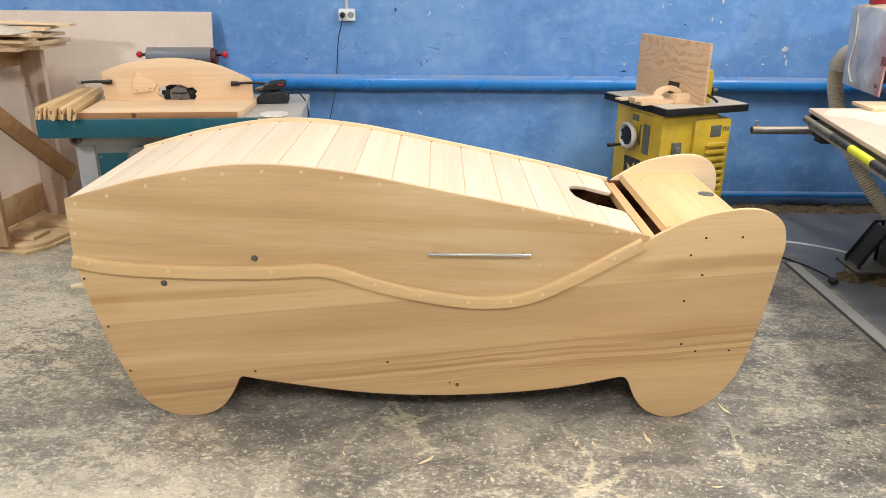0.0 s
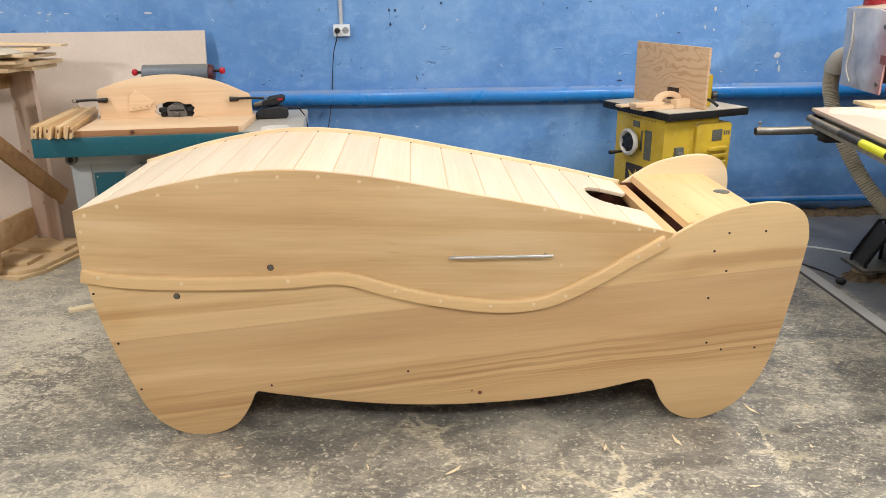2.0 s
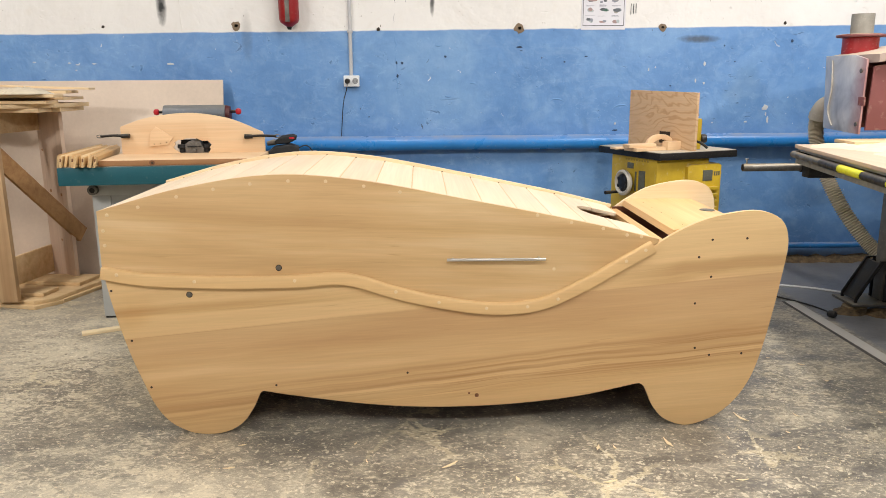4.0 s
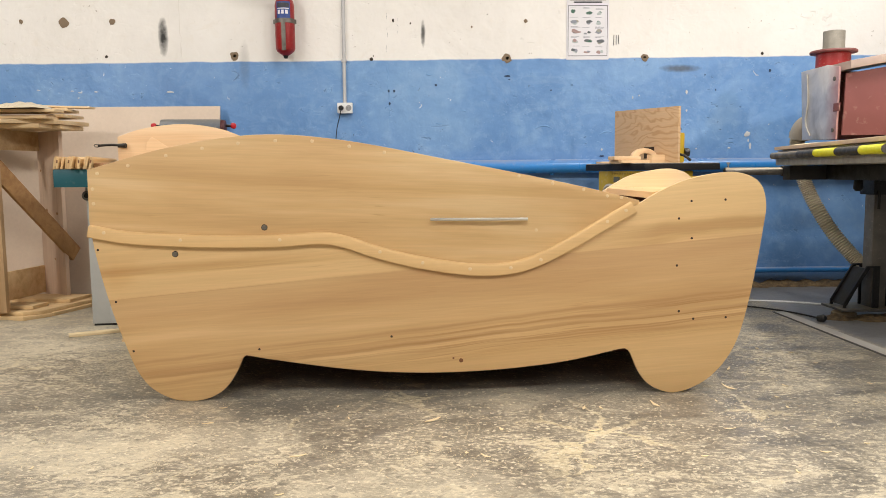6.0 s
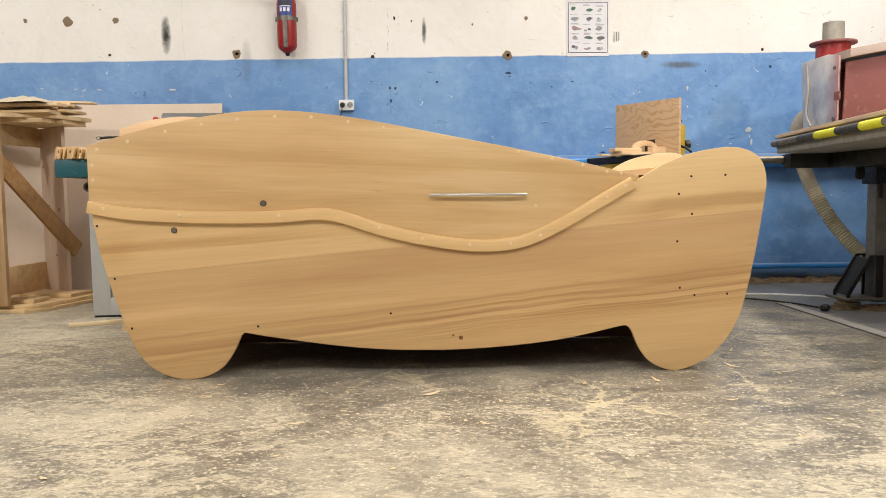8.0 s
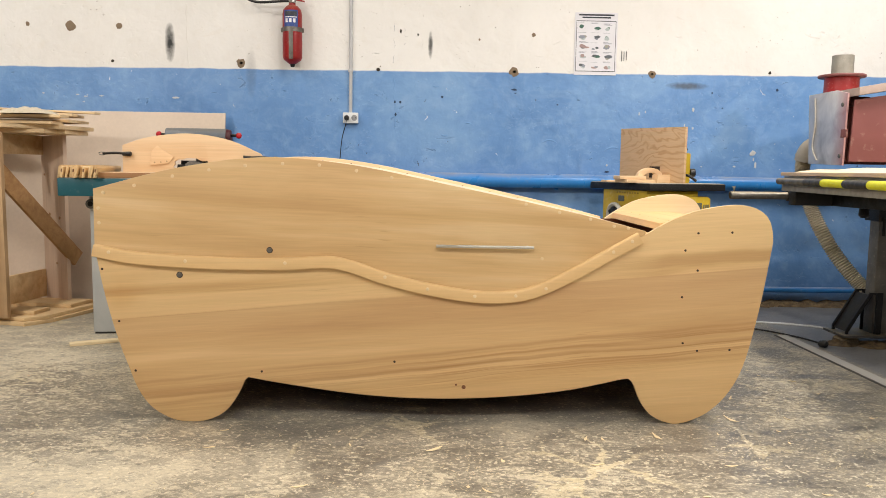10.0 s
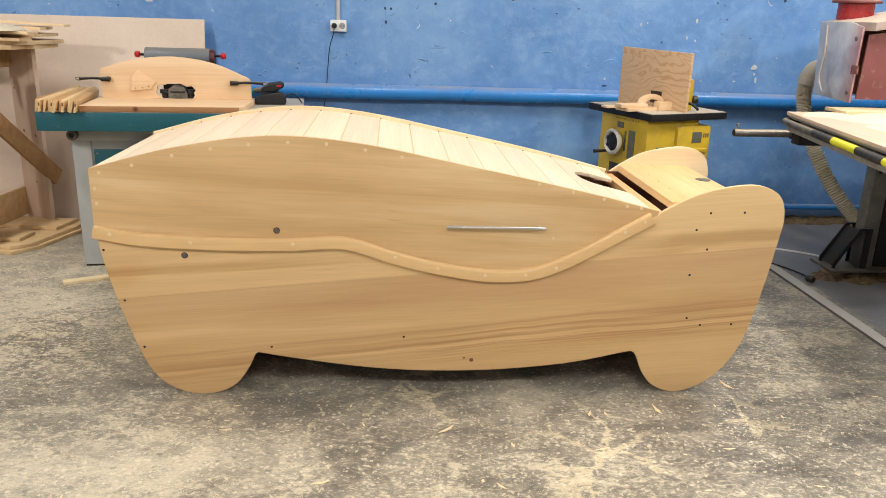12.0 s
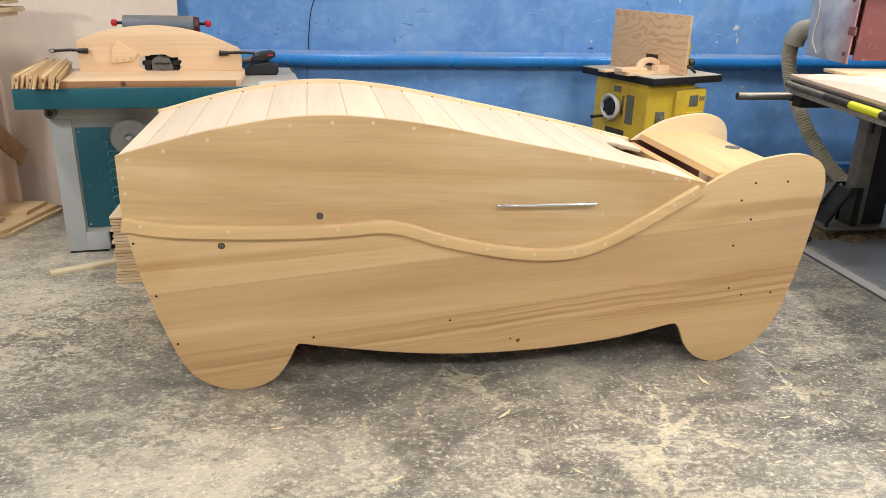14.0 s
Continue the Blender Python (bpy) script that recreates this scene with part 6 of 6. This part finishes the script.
for kx, kz, kr in ((0.30, 0.62, 0.011), (0.12, 0.88, 0.008), (0.75, 0.60, 0.010), (0.55, 0.30, 0.008)):
    part("knot", rod((-0.215 + 0.215 * kx - 0.0008, 0.690 - 0.155 * kx - 0.001, kz), (-0.215 + 0.215 * kx + 0.004, 0.690 - 0.155 * kx + 0.005, kz), kr, seg=12), edge_brown, st)
slab("low_rail", (-0.300, 0.060), (-0.205, 0.700), 0.022, 0.070, 0.250, rough_pine_x, "wide pine board low between the uprights")
slab("top_rail", (-0.300, 0.060), (-0.190, 0.690), 0.022, 1.008, 1.132, rough_pine_x)
foot, head = Vector((0.012, 0.612, 0.345)), Vector((-0.165, 0.055, 0.905))
along = (head - foot).normalized()
out = Vector((0.957, -0.29, 0.0))
across = along.cross(out).normalized()
bm = bmesh.new()
bmesh.ops.create_cube(bm, size=1.0, matrix=Matrix.LocRotScale(None, Matrix((along, across, along.cross(across))).transposed().to_quaternion(), ((head - foot).length + 0.05, 0.105, 0.024)))
bevelled(bm, set(), 0.003)
part("brace", bm, brace_wood, st, "brown diagonal pine brace", (foot + head) / 2 + out * 0.012)
part("top_board", board((0.03, 0.22), (0.9, 0.02), (0.95, 0.22), (0.06, 0.38), 1.135, 1.160), pile_wood, st)
part("top_board", board((0.0, 0.36), (0.9, 0.23), (0.95, 0.50), (0.05, 0.62), 1.135, 1.160), pile_wood, st)
part("top_board", prism([tuple(W * u + D * v) for u, v in ((-0.01, 0.30), (0.25, 0.05), (0.9, -0.02), (0.9, 0.58), (-0.01, 0.60))], 1.1605, 1.185, 0.003, "xy"), pile_wood, st)
rnd = random.Random(21)
for i in range(8):
    w, l = rnd.uniform(0.07, 0.13), rnd.uniform(0.6, 1.0)
    z = 1.1855 + 0.0185 * (i // 2)
    bm = box(-l, 0.0, -w / 2, w / 2, 0.0, 0.017, 0.0015)
    ob = solo("pine_plank", bm, pile_wood, "thin pine plank lying loose on the timber stand", "plank", "planks on the stand", loc=(-2.10 + rnd.uniform(-0.10, 0.08), 1.86 + 0.09 * (i % 4) + rnd.uniform(-0.02, 0.02), z), turn=rnd.uniform(-9, 4))
    ob.rotation_euler[1] = radians(rnd.uniform(-0.2, 0.5))
long = solo("long_plank", box(-1.1, 0.0, -0.04, 0.04, 0.0, 0.012, 0.002), pile_wood, "long pale plank on top of the pile", "plank", "planks on the stand", loc=(-1.935, 2.10, 1.262), turn=-3)
long.rotation_euler[1] = radians(2.0)

# crumpled clear wrapping on the planks
bm = bmesh.new()
rnd = random.Random(8)
n, m = 16, 10
grid = []
for i in range(n + 1):
    row = []
    for j in range(m + 1):
        u, v = i / n - 0.5, j / m - 0.5
        fall = max(0.0, 1 - (2 * u) ** 4) * max(0.0, 1 - (2 * v) ** 4)
        z = fall * (0.022 + 0.030 * abs(noise.noise(Vector((u * 9, v * 7, 4.0)))) + 0.008 * rnd.random())
        row.append(bm.verts.new((0.30 * u + 0.012 * rnd.random(), 0.20 * v + 0.012 * rnd.random(), z)))
    grid.append(row)
for a, b in zip(grid, grid[1:]):
    for j in range(m):
        bm.faces.new((a[j], b[j], b[j + 1], a[j + 1]))
solo("plastic_wrap", bm, film_plastic, "crumpled pale plastic wrapping lying on the planks", "wrapping", loc=(-2.25, 1.85, 1.2425), turn=-12)

# ---- large sheet leaned on the wall ----
sh = box(-2.3, 0.0, -0.008, 0.008, 0.0, 1.328, 0.001)
sheet = solo("board_sheet", sh, mdf_face, "large beige fibreboard sheet leaning against the wall", "board sheet", loc=(-1.262, Y1 - 0.288, 0.004))
sheet.rotation_euler = (radians(-9.4), 0, 0)

# ---- pile of boards behind the cabin, stick on the floor ----
rnd = random.Random(31)
for i in range(22):
    for j in range(2):
        x0 = -1.405 + rnd.uniform(-0.011, 0.011)
        bm = box(0, 0.95 + rnd.uniform(-0.05, 0.05), 0, 0.108, 0, 0.0116, 0.0012)
        solo("pile_board", bm, pile_wood, "planed pine board in a low stack on the floor", "board", "stacked boards behind the cabin", loc=(x0, 1.055 + 0.112 * j + rnd.uniform(-0.004, 0.004), 0.0003 + 0.0152 * i), turn=rnd.uniform(-0.6, 0.6))
stick = solo("pine_stick", box(0, 0.42, -0.024, 0.024, 0.0, 0.016, 0.002), chip_wood, "pale pine stick lying on the floor", "stick", loc=(-1.745, 1.195, 0.001), turn=27)

# ---- wood shavings and chips ----
rnd = random.Random(77)


def shaving(n, length, width):
    pts = [(length * (i / n - 0.5), width * (0.5 - abs(i / n - 0.5)) * rnd.uniform(0.6, 1.3) + 0.15 * width) for i in range(n + 1)]
    low = [(x, -w * rnd.uniform(0.5, 1.0)) for x, w in reversed(pts)]
    bm = prism(pts + low, 0.0, 0.0022, 0.0006, "xy", seg=1)
    for v in bm.verts:
        v.co.z += 0.25 * length * (v.co.x / length) ** 2
    return bm


for x, y, turn, l, w in ((0.148, -0.282, 40, 0.085, 0.022), (0.957, -0.147, 100, 0.085, 0.026), (0.678, -0.414, 15, 0.06, 0.02), (0.692, -0.173, 70, 0.05, 0.018), (1.31, 0.05, 110, 0.10, 0.022), (-0.263, -0.591, 20, 0.06, 0.02), (1.42, 0.33, 60, 0.07, 0.02), (1.12, -0.42, 0, 0.05, 0.014), (0.30, -0.62, 130, 0.05, 0.015), (-0.62, -0.27, 10, 0.05, 0.014)):
    solo("wood_shaving", shaving(8, l * 0.85, w * 0.55), chip_wood, "pale curled wood shaving on the concrete floor", "shaving", "shavings on the floor", loc=(x, y, 0.0004), turn=turn)
for i in range(26):
    x, y = rnd.uniform(-1.4, 2.0), rnd.uniform(-1.0, 0.0) if i % 3 else rnd.uniform(-0.4, 0.9)
    if -1.15 < x < 1.45 and 0.0 < y < 0.8:
        x = 1.5 + 0.4 * rnd.random()
    solo("wood_shaving", shaving(5, rnd.uniform(0.016, 0.034), rnd.uniform(0.005, 0.011)), chip_wood, "small pale wood chip on the concrete floor", "shaving", "shavings on the floor", loc=(x, y, 0.0004), turn=rnd.uniform(0, 180))
verts, faces = [], []
for i in range(13000):
    u = rnd.random()
    x, y = rnd.uniform(-2.6, 2.15), rnd.uniform(-1.7, 1.9) if u < 0.45 else rnd.gauss(-0.35, 0.5)
    if y > 2.4 or y < -2.2 or noise.noise(Vector((x * 1.7, y * 2.3, 3.0))) + 0.8 * noise.noise(Vector((x * 7, y * 9, 1.0))) < 0.05 + 0.3 * rnd.random():
        continue
    a, l, w = rnd.uniform(0, 6.28), rnd.choice((0.003, 0.003, 0.004, 0.004, 0.005, 0.007, 0.011)) * rnd.uniform(0.7, 1.3), rnd.uniform(0.0012, 0.0034)
    c, s, z = math.cos(a), math.sin(a), 0.0006 + 0.0015 * rnd.random()
    n = len(verts)
    for px, py, pz in ((-l, -w, 0), (l, -w * 0.6, rnd.uniform(0, 0.0015)), (l * 0.9, w, 0.0012), (-l, w * 0.8, 0.0008)):
        verts.append((x + (c * px - s * py) * 0.5, y + (s * px + c * py) * 0.5, z + pz))
    verts.append((x, y, z + 0.0022))
    faces += [(n, n + 1, n + 4), (n + 1, n + 2, n + 4), (n + 2, n + 3, n + 4), (n + 3, n, n + 4)]
me = bpy.data.meshes.new("sawdust_chips")
me.from_pydata(verts, [], faces)
me.materials.append(chip_dust)
tagged(new("sawdust_chips", me), "scattered sawdust and small wood chips on the floor", "sawdust", kind="stuff")
